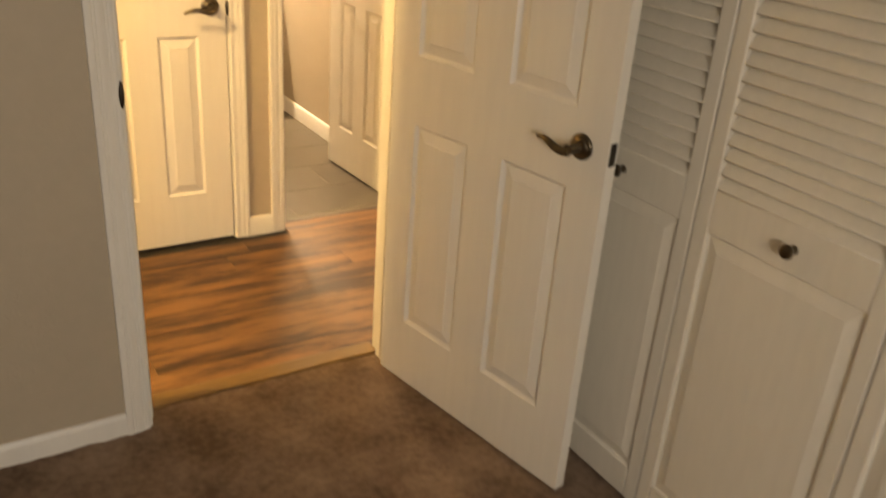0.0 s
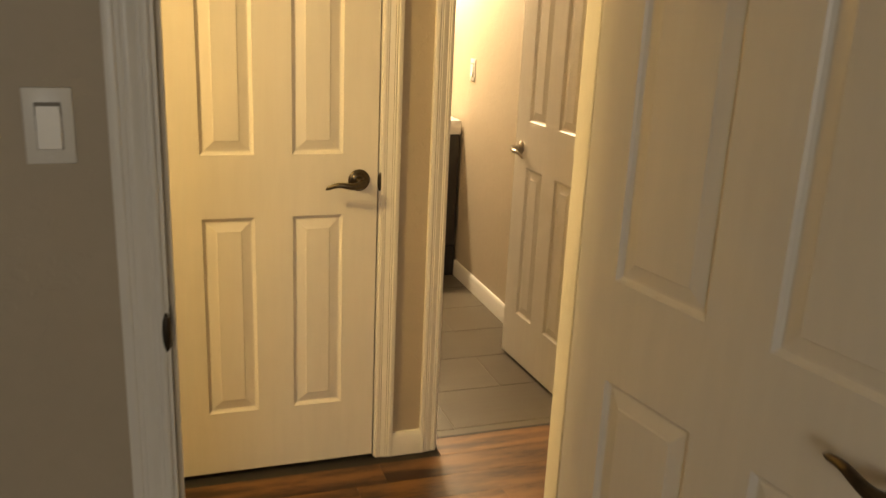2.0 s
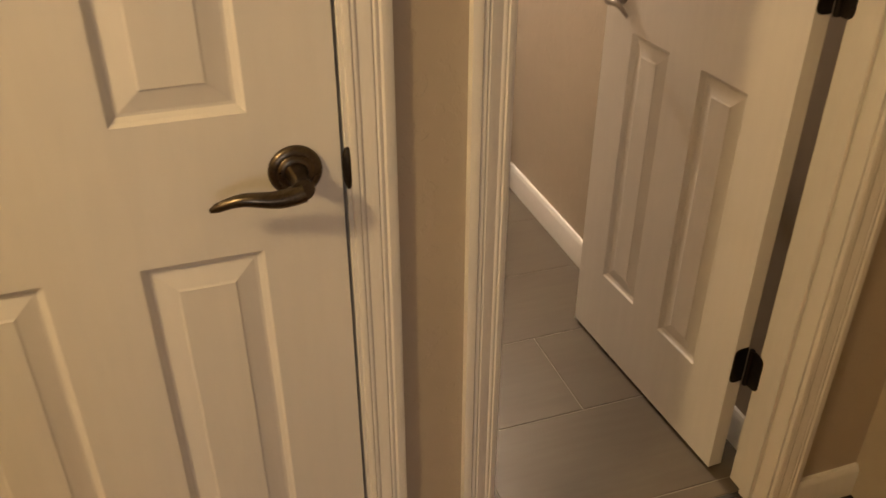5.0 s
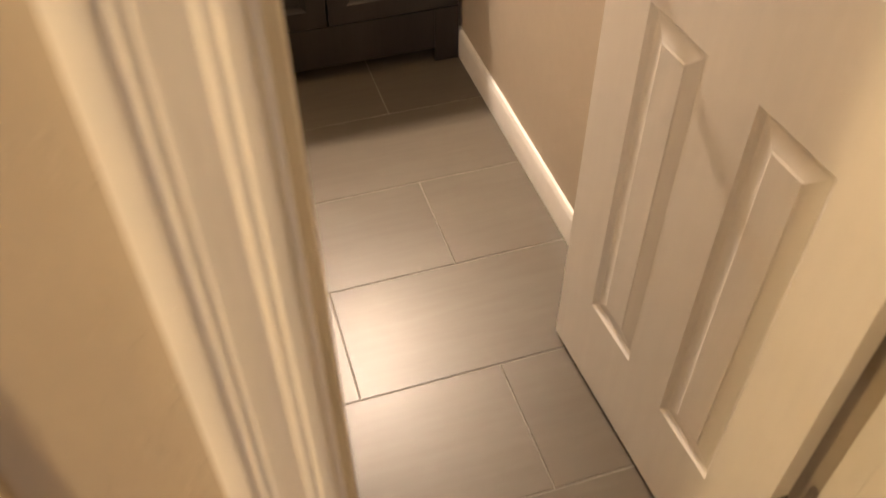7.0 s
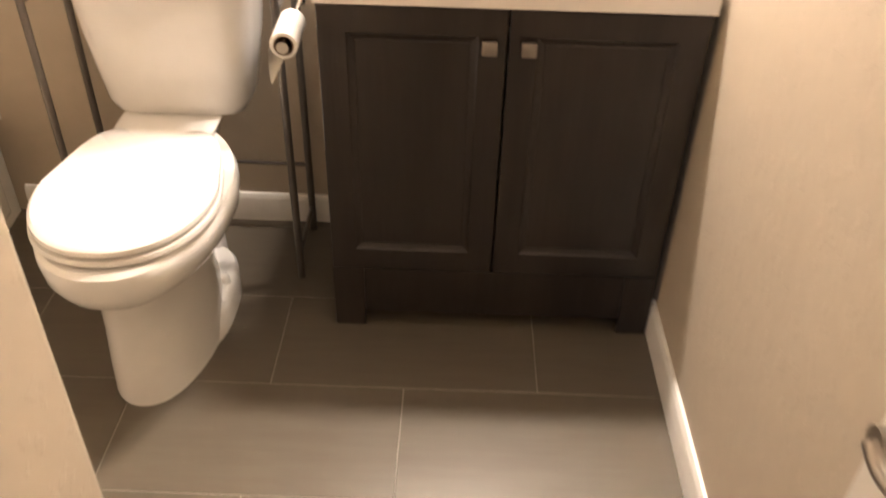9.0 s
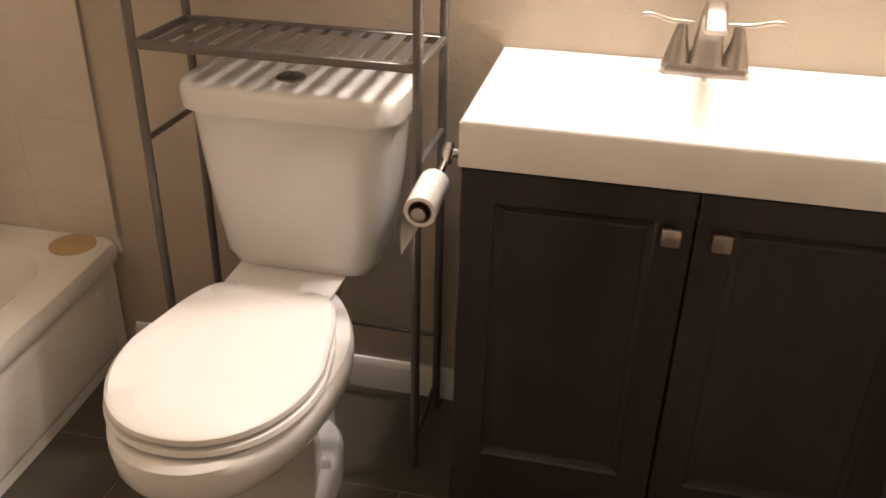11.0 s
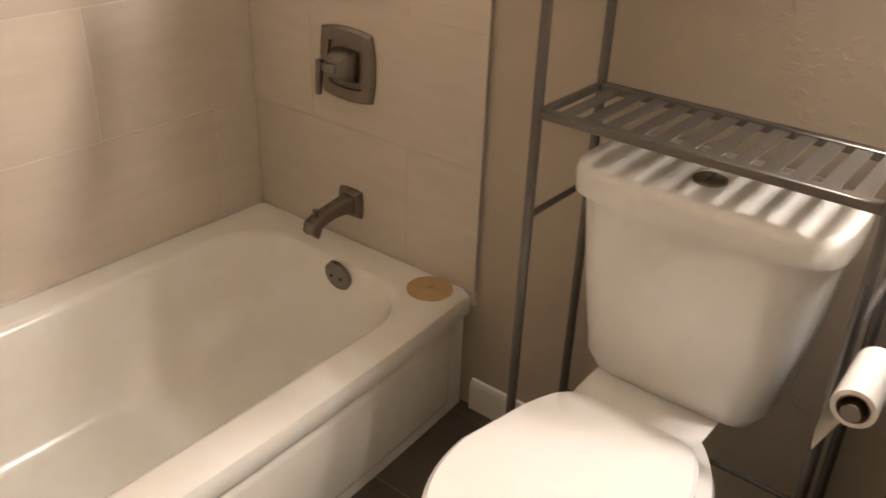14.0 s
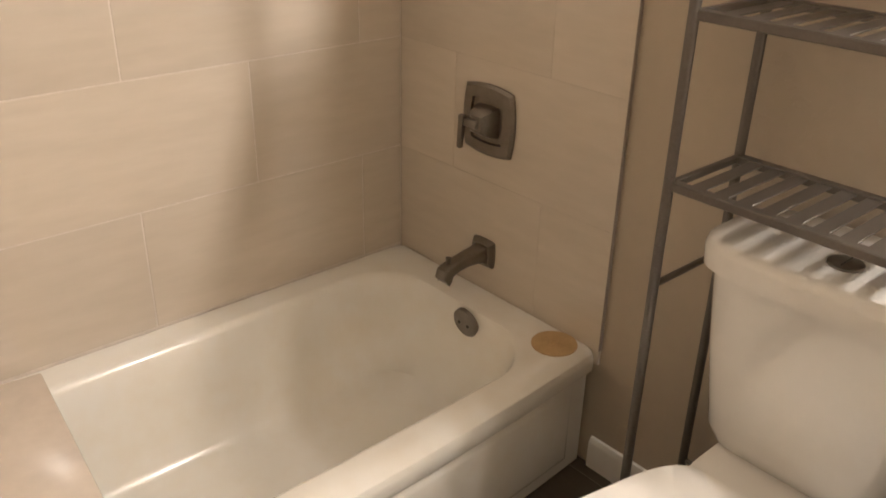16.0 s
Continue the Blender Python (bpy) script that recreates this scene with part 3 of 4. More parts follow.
for x, z, w, hh in ((0, 0.050, 0.030, 0.009), (-0.012, 0.036, 0.010, 0.008), (0.0, 0.036, 0.010, 0.008), (0.012, 0.036, 0.010, 0.008), (0, 0.022, 0.030, 0.009)):
    part("button", add_loft(bmesh.new(), [[(x + w / 2 * math.cos(a), -d, z + hh / 2 * math.sin(a)) for a in (2 * math.pi * k / 20 for k in range(20))] for d in (0.024, 0.0275)]), M_BLACK, r, "dark rubber button")
part("button", add_loft(bmesh.new(), [[(0.011 * math.cos(a) * 1.3, -d, -0.034 + 0.009 * math.sin(a)) for a in (2 * math.pi * k / 24 for k in range(24))] for d in (0.013, 0.0272)]), M_BLACK, r, "dark oval logo button")

# ---- lamps out of view ----
t = empty("ceiling_lamp", pose(-0.75, 2.09, CEIL), "round frosted glass hall ceiling lamp, lit", "lamp")
part("base", tube([(0, 0, 0), (0, 0, -0.03)], 0.10, 32), M_NICKEL, t)
s = part("shade", add_loft(bmesh.new(), [ring(0, 0, -0.03, 0.13, 0.13), ring(0, 0, -0.08, 0.14, 0.14), ring(0, 0, -0.11, 0.11, 0.11), ring(0, 0, -0.125, 0.06, 0.06)]), M_HALLSHADE, t)
s.visible_shadow = False
t = empty("vanity_lamp", None, "three-shade vanity lamp over the sink, lit", "lamp")
part("wall_bar", box((1.24, 5.298, 2.10), (1.68, BW, 2.18), 0.008, 2), M_NICKEL, t)
for x, y, z in VANITY_BULBS:
    part("arm", tube([(x, 5.30, 2.14), (x, 5.27, 2.155), (x, y, 2.145)], 0.009), M_NICKEL, t)
    # unseen cap, added to hold the bulb's light off the ceiling
    part("light_blocking_cap", add_loft(bmesh.new(), [ring(x, y, 2.150, 0.024, 0.024), ring(x, y, 2.146, 0.030, 0.030), ring(x, y, 2.118, 0.047, 0.047), ring(x, y, 2.106, 0.050, 0.050)], True, False), M_NICKEL, t)
    s = part("shade", add_loft(bmesh.new(), [ring(x, y, 2.145, 0.022, 0.022), ring(x, y, 2.11, 0.042, 0.042), ring(x, y, 2.02, 0.052, 0.052)], True, False), M_SHADE, t)
    s.visible_shadow = False

# ---- bathtub ----
tub = empty("bathtub", None, "cream enamelled alcove bathtub with a panelled apron", "bathtub")
RIM = 0.340
FX = 0.140


def rounded(x0, x1, y0, y1, z, r, n=9):
    out = []
    for cx, cy, a0 in ((x1 - r, y1 - r, 0), (x0 + r, y1 - r, 90), (x0 + r, y0 + r, 180), (x1 - r, y0 + r, 270)):
        for k in range(n):
            a = radians(a0 + 90 * k / (n - 1))
            out.append((cx + r * math.cos(a), cy + r * math.sin(a), z))
    return out


TY0, TY1, TX0 = PY + 0.0, TW - 0.001, LW + 0.001
rings = [rounded(TX0, FX - 0.004, TY0, TY1, RIM - 0.055, 0.012),
         rounded(TX0, FX - 0.001, TY0, TY1, RIM - 0.046, 0.014),
         rounded(TX0, FX, TY0, TY1, RIM - 0.018, 0.018),
         rounded(TX0 + 0.001, FX - 0.006, TY0 + 0.001, TY1 - 0.001, RIM - 0.005, 0.022),
         rounded(TX0 + 0.002, FX - 0.018, TY0 + 0.002, TY1 - 0.002, RIM, 0.022),
         rounded(TX0 + 0.070, FX - 0.090, TY0 + 0.06, TY1 - 0.085, RIM, 0.16),
         rounded(TX0 + 0.080, FX - 0.100, TY0 + 0.07, TY1 - 0.094, RIM - 0.004, 0.16),
         rounded(TX0 + 0.090, FX - 0.110, TY0 + 0.085, TY1 - 0.100, RIM - 0.018, 0.16),
         rounded(TX0 + 0.105, FX - 0.122, TY0 + 0.13, TY1 - 0.110, RIM - 0.08, 0.16),
         rounded(TX0 + 0.130, FX - 0.145, TY0 + 0.24, TY1 - 0.130, RIM - 0.20, 0.15),
         rounded(TX0 + 0.150, FX - 0.165, TY0 + 0.33, TY1 - 0.150, RIM - 0.275, 0.13),
         rounded(TX0 + 0.185, FX - 0.200, TY0 + 0.40, TY1 - 0.185, RIM - 0.303, 0.11),
         rounded(TX0 + 0.240, FX - 0.255, TY0 + 0.48, TY1 - 0.240, RIM - 0.308, 0.08)]


def bowed(bm):
    """Draws the tub's front in towards both ends."""
    for v in bm.verts:
        if v.co.x > -0.1:
            v.co.x -= 0.030 * (abs(v.co.y - 4.55) / 0.76) ** 2 * (v.co.x + 0.1) / 0.228
    return bm


bm = add_loft(bmesh.new(), rings, False, True)
bmesh.ops.subdivide_edges(bm, edges=[e for e in bm.edges if abs(e.verts[0].co.y - e.verts[1].co.y) > 0.4], cuts=14, use_grid_fill=True)
part("basin", bowed(bm), M_TUB, tub)
bm = box((FX - 0.045, TY0 + 0.001, 0.0), (FX - 0.024, TY1 - 0.002, RIM - 0.04), 0.003)
bmesh.ops.subdivide_edges(bm, edges=[e for e in bm.edges if abs(e.verts[0].co.y - e.verts[1].co.y) > 0.4], cuts=14, use_grid_fill=True)
apron = part("apron", bowed(bm), M_TUB, tub)
bm = bmesh.new()
a0, a1, z0, z1, xf = TY0 + 0.06, TY1 - 0.06, 0.035, RIM - 0.075, FX - 0.0235
loops = [[bm.verts.new(p) for p in ((xf + d, a0 + i, z0 + i), (xf + d, a1 - i, z0 + i), (xf + d, a1 - i, z1 - i), (xf + d, a0 + i, z1 - i))] for i, d in ((0, 0), (0.012, 0.007), (0.02, 0.009))]
for p, q in zip(loops, loops[1:]):
    for k in range(4):
        bm.faces.new((p[k], p[(k + 1) % 4], q[(k + 1) % 4], q[k]))
bm.faces.new(loops[-1])
bmesh.ops.subdivide_edges(bm, edges=[e for e in bm.edges if abs(e.verts[0].co.y - e.verts[1].co.y) > 0.4], cuts=14, use_grid_fill=True)
part("apron_panel", bowed(bm), M_TUB, tub)
ov = part("overflow_plate", tube([(-0.235, 5.206, 0.301), (-0.235, 5.194, 0.2985), (-0.235, 5.191, 0.298)], [0.042, 0.041, 0.037], 32), M_GUNMETAL, tub, "round brushed nickel overflow plate")
for dx in (-0.016, 0.016):
    part("screw", tube([(-0.235 + dx, 5.192, 0.298), (-0.235 + dx, 5.189, 0.298)], 0.0045, 10), M_BLACK, ov)

t = empty("drain_cover", pose(0.022, 5.2515, RIM), "flat round tan rubber drain cover on the tub rim", "drain cover")
part("disc", tube([(0, 0, 0.0), (0, 0, 0.003), (0, 0, 0.0042)], [0.056, 0.056, 0.053], 40), M_TAN, t)
part("grip", tube([(0, 0, 0.004), (0, 0, 0.008)], [0.007, 0.004], 14), M_TAN, t)
t = empty("bath_board", None, "glossy beige board lying across the end of the bathtub", "bath board")
part("board", box((-0.362, -0.195, 0), (0.362, 0.195, 0.016), 0.003, 2), M_BOARD, t, at=pose(-0.268, 4.034, RIM, 0, 0, -5.5))

# ---- shower valve and spout ----
t = empty("shower_valve", pose(-0.293, TW, 0.811), "brushed nickel shower valve with a square plate on the tiled wall", "shower valve")


def square_ring(r, y, bow=0.0, n=8):
    out = []
    for i in range(4):
        a = radians(45 + 90 * i)
        b = radians(45 + 90 * (i + 1))
        p, q = Vector((math.cos(a), math.sin(a))) * r * 1.414, Vector((math.cos(b), math.sin(b))) * r * 1.414
        nrm = ((p + q) / 2).normalized()
        for k in range(n):
            u = k / n
            v = p.lerp(q, u) + nrm * bow * 4 * u * (1 - u)
            out.append((v.x, y, v.y))
    return out


plate = part("plate", add_loft(bmesh.new(), [square_ring(0.080, 0, 0.010), square_ring(0.080, -0.006, 0.010), square_ring(0.074, -0.012, 0.009), square_ring(0.052, -0.012, 0.006), square_ring(0.050, -0.005, 0.006)]), M_GUNMETAL, t)
part("hub", add_loft(bmesh.new(), [square_ring(0.037, -0.006, 0.003), square_ring(0.034, -0.022, 0.003), square_ring(0.025, -0.044, 0.001), square_ring(0.019, -0.050, 0.0)]), M_GUNMETAL, t)
bm = bmesh.new()
add_loft(bm, [[(-0.036, -0.036, 0.012), (0.016, -0.036, 0.016), (0.016, -0.036, -0.018), (-0.036, -0.036, -0.014)],
              [(-0.036, -0.058, 0.008), (0.006, -0.058, 0.010), (0.006, -0.058, -0.012), (-0.036, -0.058, -0.010)]])
add_loft(bm, [[(-0.050 + dx, -0.056 + dy - 0.004 * u, 0.014 - 0.084 * u) for dx, dy in ((0, -0.005), (0.017 - 0.003 * u, -0.005), (0.017 - 0.003 * u, 0.010 - 0.004 * u), (0, 0.010 - 0.004 * u))] for u in (0, 0.35, 0.7, 1.0)])
bmesh.ops.bevel(bm, geom=list(bm.edges), offset=0.0015, segments=1, affect="EDGES")
part("lever", bm, M_GUNMETAL, t, "short square lever")
t = empty("tub_spout", pose(-0.288, TW, 0.452), "brushed nickel tub spout with a square flange", "tub spout")
part("flange", add_loft(bmesh.new(), [square_ring(0.036, 0, 0.003), square_ring(0.036, -0.008, 0.003), square_ring(0.028, -0.020, 0.003)]), M_GUNMETAL, t)
secs = [(-0.012, 0.000, 0.026, 0.027), (-0.038, 0.001, 0.021, 0.021), (-0.072, 0.000, 0.019, 0.018), (-0.104, -0.005, 0.019, 0.017), (-0.126, -0.011, 0.020, 0.018), (-0.142, -0.024, 0.021, 0.020), (-0.149, -0.040, 0.021, 0.012)]
rings = []
for y, z, a, b in secs:
    rings.append([(a * math.copysign(abs(math.cos(k)) ** 0.45, math.cos(k)), y - (0.014 * math.sin(k) if y < -0.14 else 0), z + b * math.copysign(abs(math.sin(k)) ** 0.45, math.sin(k))) for k in (2 * math.pi * i / 24 for i in range(24))])
part("body", add_loft(bmesh.new(), rings), M_GUNMETAL, t)
part("diverter", tube([(0, -0.130, 0.0), (0, -0.130, 0.014), (0, -0.130, 0.022)], [0.006, 0.006, 0.008], 14), M_GUNMETAL, t)
structure("tile_edge_trim", box((0.1122, TW - 0.004, RIM - 0.0), (0.1146, BW - 0.001, CEIL - 0.001), 0.001), M_EDGE, "grey metal edge trim of the tub tiles", "trim")

# ---- toilet ----
toilet = empty("toilet", None, "white two-piece porcelain toilet with its lid down", "toilet")
TC = 0.671
rings = [egg(TC, 4.575, 5.10, 0.000, 0.126), egg(TC, 4.577, 5.10, 0.015, 0.125), egg(TC, 4.584, 5.05, 0.08, 0.120, taper=0.42), egg(TC, 4.596, 5.04, 0.18, 0.114, taper=0.45), egg(TC, 4.596, 5.04, 0.25, 0.117, taper=0.45),
         egg(TC, 4.583, 5.05, 0.288, 0.128, taper=0.42), egg(TC, 4.548, 5.06, 0.308, 0.154, taper=0.36), egg(TC, 4.520, 5.08, 0.333, 0.182, taper=0.30), egg(TC, 4.506, 5.10, 0.362, 0.198, taper=0.30), egg(TC, 4.505, 5.10, 0.395, 0.202, taper=0.33), egg(TC, 4.508, 5.10, 0.413, 0.200, taper=0.33), egg(TC, 4.518, 5.10, 0.422, 0.192, taper=0.33)]
bowl = part("bowl", add_loft(bmesh.new(), rings), M_PORCELAIN, toilet)
bm = bmesh.new()
rings = [ring(TC, 5.085, z, a, b, 4) for z, a, b in ((0.0, 0.080, 0.040), (0.06, 0.076, 0.036), (0.20, 0.070, 0.050), (0.30, 0.072, 0.100), (0.39, 0.088, 0.150), (0.455, 0.118, 0.16))]
add_loft(bm, rings)
part("trapway", bm, M_PORCELAIN, toilet)
foot = part("foot_flange", add_loft(bmesh.new(), [ring(TC, yc, z, a, b, 2.7) for z, yc, a, b in ((0.0, 4.905, 0.138, 0.190), (0.050, 4.925, 0.136, 0.168), (0.070, 4.935, 0.132, 0.154), (0.079, 4.942, 0.124, 0.140), (0.082, 4.946, 0.110, 0.120))]), M_PORCELAIN, toilet)
for s in (-1, 1):
    part("bolt_cap", tube([(TC + s * 0.112, 4.925, 0.074), (TC + s * 0.112, 4.925, 0.090), (TC + s * 0.112, 4.925, 0.099), (TC + s * 0.112, 4.925, 0.103)], [0.0145, 0.0135, 0.0105, 0.005], 18), M_SEAT, foot, "round plastic bolt cap")
SZ = 0.426
part("seat_ring", add_loft(bmesh.new(), [egg(TC, 4.534, 4.990, SZ, 0.187, back_power=4.5, mid=0.5, taper=0.30), egg(TC, 4.528, 4.996, SZ + 0.006, 0.192, back_power=4.5, mid=0.5, taper=0.30), egg(TC, 4.530, 4.996, SZ + 0.016, 0.190, back_power=4.5, mid=0.5, taper=0.30)]), M_SEAT, toilet)
part("lid", add_loft(bmesh.new(), [egg(TC, 4.538, 4.996, SZ + 0.020, 0.183, back_power=8, mid=0.5, taper=0.30), egg(TC, 4.532, 5.000, SZ + 0.025, 0.187, back_power=8, mid=0.5, taper=0.30), egg(TC, 4.533, 4.999, SZ + 0.036, 0.186, back_power=8, mid=0.5, taper=0.30), egg(TC, 4.541, 4.992, SZ + 0.0425, 0.179, back_power=8, mid=0.5, taper=0.30), egg(TC, 4.61, 4.95, SZ + 0.0455, 0.110, back_power=4, mid=0.5, taper=0.30)]), M_SEAT, toilet)
for s in (-1, 1):
    part("seat_hinge", box((TC + s * 0.075 - 0.022, 4.995, SZ - 0.004), (TC + s * 0.075 + 0.022, 5.035, SZ + 0.020), 0.006, 2), M_SEAT, toilet)
tank = part("tank", add_loft(bmesh.new(), [ring(TC + 0.012, 5.185, 0.448, 0.142, 0.085, 5), ring(TC + 0.012, 5.182, 0.457, 0.157, 0.095, 5), ring(TC + 0.012, 5.180, 0.485, 0.173, 0.102, 4.6), ring(TC + 0.012, 5.178, 0.645, 0.197, 0.108, 4.6), ring(TC + 0.012, 5.176, 0.805, 0.213, 0.112, 4.6)]), M_PORCELAIN, toilet)
lidt = part("tank_lid", add_loft(bmesh.new(), [ring(TC + 0.012, 5.170, 0.797, 0.215, 0.114, 4.4), ring(TC + 0.012, 5.168, 0.802, 0.226, 0.124, 4.4), ring(TC + 0.012, 5.168, 0.837, 0.229, 0.126, 4.4), ring(TC + 0.012, 5.170, 0.849, 0.226, 0.123, 4.4), ring(TC + 0.012, 5.172, 0.856, 0.217, 0.114, 4.4), ring(TC + 0.012, 5.175, 0.859, 0.157, 0.07, 4)]), M_PORCELAIN, toilet)
btn = part("flush_button", tube([(TC + 0.006, 5.136, 0.8588), (TC + 0.006, 5.136, 0.863), (TC + 0.006, 5.136, 0.865)], [0.028, 0.028, 0.025], 28), M_GUNMETAL, lidt, "round chrome dual flush button")
part("button_half", box((TC + 0.0055, 5.117, 0.8645), (TC + 0.0075, 5.155, 0.8658)), M_BLACK, btn)
part("supply_hose", tube([(0.50, BW - 0.02, 0.16), (0.505, 5.24, 0.165), (0.51, 5.20, 0.24), (0.53, 5.18, 0.36), (0.545, 5.18, 0.47)], 0.0055, 8), M_NICKEL, toilet)

# ---- rack over the toilet ----
rack = empty("storage_rack", None, "grey metal over-toilet rack with slatted shelves", "storage rack")
LX0, LX1, LY0, LY1 = 0.397, 0.950, 5.053, 5.270
for x in (LX0, LX1):
    for y in (LY0, LY1):
        part("leg", tube([(x, y, 0), (x, y, 1.66)], 0.0095, 14), M_RACK, rack)
for z in (0.923, 1.205, 1.487):
    sh = part("shelf", add_box(add_box(bmesh.new(), (LX0 + 0.005, LY0 - 0.004, z - 0.008), (LX1 - 0.005, LY0 + 0.016, z + 0.008), 0.002), (LX0 + 0.005, LY1 - 0.016, z - 0.008), (LX1 - 0.005, LY1 + 0.004, z + 0.008), 0.002), M_RACK, rack)
    for x in (LX0, LX1):
        part("side_rail", box((x - 0.006, LY0, z - 0.007), (x + 0.006, LY1, z + 0.007), 0.002), M_RACK, sh)
    n = 12
    for k in range(n):
        x = LX0 + 0.022 + (LX1 - LX0 - 0.044) * (k + 0.5) / n
        part("slat", box((x - 0.0135, LY0 + 0.012, z + 0.0015), (x + 0.0135, LY1 - 0.012, z + 0.0045), 0.0008), M_RACK, sh)
for x in (LX0, LX1):
    part("side_bar", tube([(x, LY0, 0.733), (x, LY1, 0.733)], 0.0065, 10), M_RACK, rack)
    part("side_bar", tube([(x, LY0, 0.075), (x, LY1, 0.075)], 0.0065, 10), M_RACK, rack)
    for z in (0.815, 1.345):
        part("bolt", tube([(x, LY0 - 0.008, z), (x + 0.002, LY0 - 0.0125, z)], 0.0045, 10), M_RACK, rack)
part("back_bar", tube([(LX0, LY1, 0.222), (LX1, LY1, 0.215)], 0.0055, 10), M_RACK, rack)
part("back_bar", tube([(LX0, LY1, 1.64), (LX1, LY1, 1.64)], 0.0055, 10), M_RACK, rack)

# Unseen stack, added to throw the soft shadow on the tub wall
towels = empty("shading_towels", None, "unseen folded beige towels added on the rack's top shelf to shade the tub wall", "towels")
for k in range(2):
    bm = box((LX0 + 0.02, LY0 + 0.115, 1.4925 + 0.088 * k), (LX1 - 0.02, BW - 0.006, 1.4925 + 0.088 * (k + 1)), 0.034, 4)
    for v in bm.verts:
        v.co.x += 0.006 * noise.noise(v.co * 9 + Vector((k, 0, 0)))
    part("towel", bm, M_TOWEL, towels)

# ---- vanity ----
VX0, VX1, VY0 = 1.066, 1.836, 4.884
vanity = empty("vanity_cabinet", None, "dark espresso wood vanity cabinet with two doors", "vanity")
part("side_panel", box((VX0, VY0 + 0.004, 0), (VX0 + 0.016, BW - 0.004, 0.828), 0.001), M_ESPRESSO, vanity)
part("side_panel", box((VX1 - 0.016, VY0 + 0.004, 0), (VX1, BW - 0.018, 0.828), 0.001), M_ESPRESSO, vanity)
part("top_rail", box((VX0 + 0.016, VY0 + 0.0045, 0.784), (VX1 - 0.016, VY0 + 0.022, 0.828), 0.001), M_ESPRESSO, vanity)
part("bottom_rail", box((VX0 + 0.0745, VY0 - 0.013, 0.048), (VX1 - 0.0745, VY0 + 0.006, 0.179), 0.001), M_ESPRESSO, vanity)
part("floor_board", box((VX0 + 0.016, VY0 + 0.024, 0.16), (VX1 - 0.016, BW - 0.03, 0.176)), M_ESPRESSO, vanity)
for a, b in ((VX0, VX0 + 0.074), (VX1 - 0.074, VX1)):
    part("foot", box((a, VY0 - 0.0135, 0), (b, VY0 + 0.0035, 0.179), 0.0015), M_ESPRESSO, vanity)


def cabinet_door(x0, x1, z0, z1, y, knob_x):
    d = part("cabinet_door", shaker(x0, x1, z0, z1, y), M_ESPRESSO, vanity, smooth=False)
    k = part("knob", box((knob_x - 0.0155, y - 0.026, 0.738), (knob_x + 0.0155, y - 0.014, 0.769), 0.004, 2), M_NICKEL, d, "square brushed nickel knob")
    part("knob_stem", tube([(knob_x, y - 0.015, 0.7535), (knob_x, y + 0.001, 0.7535)], 0.006, 10), M_NICKEL, k)


def shaker(x0, x1, z0, z1, y, st=0.068, t=0.019):
    """A framed door front facing -y with a moulded, sunk middle panel."""
    bm = bmesh.new()
    steps = [(0.0, 0.002), (0.002, 0.0), (st - 0.012, 0.0), (st - 0.008, 0.004), (st, 0.0075), (st + 0.004, 0.0085), (st + 0.006, 0.0070), (st + 0.026, 0.0070)]
    loops = [[bm.verts.new(p) for p in ((x0 + i, y + d, z0 + i), (x1 - i, y + d, z0 + i), (x1 - i, y + d, z1 - i), (x0 + i, y + d, z1 - i))] for i, d in steps]
    back = [bm.verts.new(p) for p in ((x0, y + t, z0), (x1, y + t, z0), (x1, y + t, z1), (x0, y + t, z1))]
    loops.insert(0, back)
    for p, q in zip(loops, loops[1:]):
        for k in range(4):
            bm.faces.new((p[k], p[(k + 1) % 4], q[(k + 1) % 4], q[k]))
    bm.faces.new(loops[-1])
    bm.faces.new(back)
    return bm


cabinet_door(VX0 + 0.002, 1.4415, 0.182, 0.825, VY0 - 0.016, 1.407)
cabinet_door(1.4455, VX1 - 0.002, 0.182, 0.825, VY0 - 0.016, 1.484)

# one-piece top with a rectangular basin
top = empty("countertop", None, "white one-piece vanity top with a rectangular basin", "sink top")
AX0, AX1, AY0, AY1, AZ0, AZ1 = 1.063, 1.840, 4.864, BW - 0.002, 0.828, 0.905
rings = [rounded(AX0, AX1, AY0, AY1, AZ0, 0.003, 6), rounded(AX0, AX1, AY0, AY1, AZ1 - 0.004, 0.004, 6), rounded(AX0 + 0.003, AX1 - 0.003, AY0 + 0.003, AY1 - 0.003, AZ1, 0.004, 6),
         rounded(AX0 + 0.012, AX1 - 0.012, AY0 + 0.012, AY1 - 0.012, AZ1, 0.004, 6), rounded(AX0 + 0.0135, AX1 - 0.0135, AY0 + 0.0135, AY1 - 0.0135, AZ1 - 0.003, 0.004, 6), rounded(AX0 + 0.016, AX1 - 0.016, AY0 + 0.016, AY1 - 0.016, AZ1 - 0.003, 0.004, 6),
         rounded(1.222, 1.700, 4.938, 5.203, AZ1 - 0.003, 0.02, 6), rounded(1.228, 1.694, 4.942, 5.198, AZ1 - 0.007, 0.02, 6), rounded(1.275, 1.650, 4.958, 5.150, AZ1 - 0.075, 0.03, 6), rounded(1.31, 1.62, 4.985, 5.12, AZ1 - 0.095, 0.03, 6)]
rings[6:] = [[(x + (1.461 - x) / 0.239 * 0.062 * (5.195 - y) / 0.25, y, z) for x, y, z in r] for r in rings[6:]]
part("basin_top", add_loft(bmesh.new(), rings, False, True), M_TOP, top)
part("basin_drain", tube([(1.46, 5.055, AZ1 - 0.096), (1.46, 5.055, AZ1 - 0.090)], [0.024, 0.02], 24), M_CHROME, top)
faucet = empty("faucet", pose(1.450, 5.250, AZ1 - 0.003), "brushed nickel two-handle centerset faucet", "faucet")
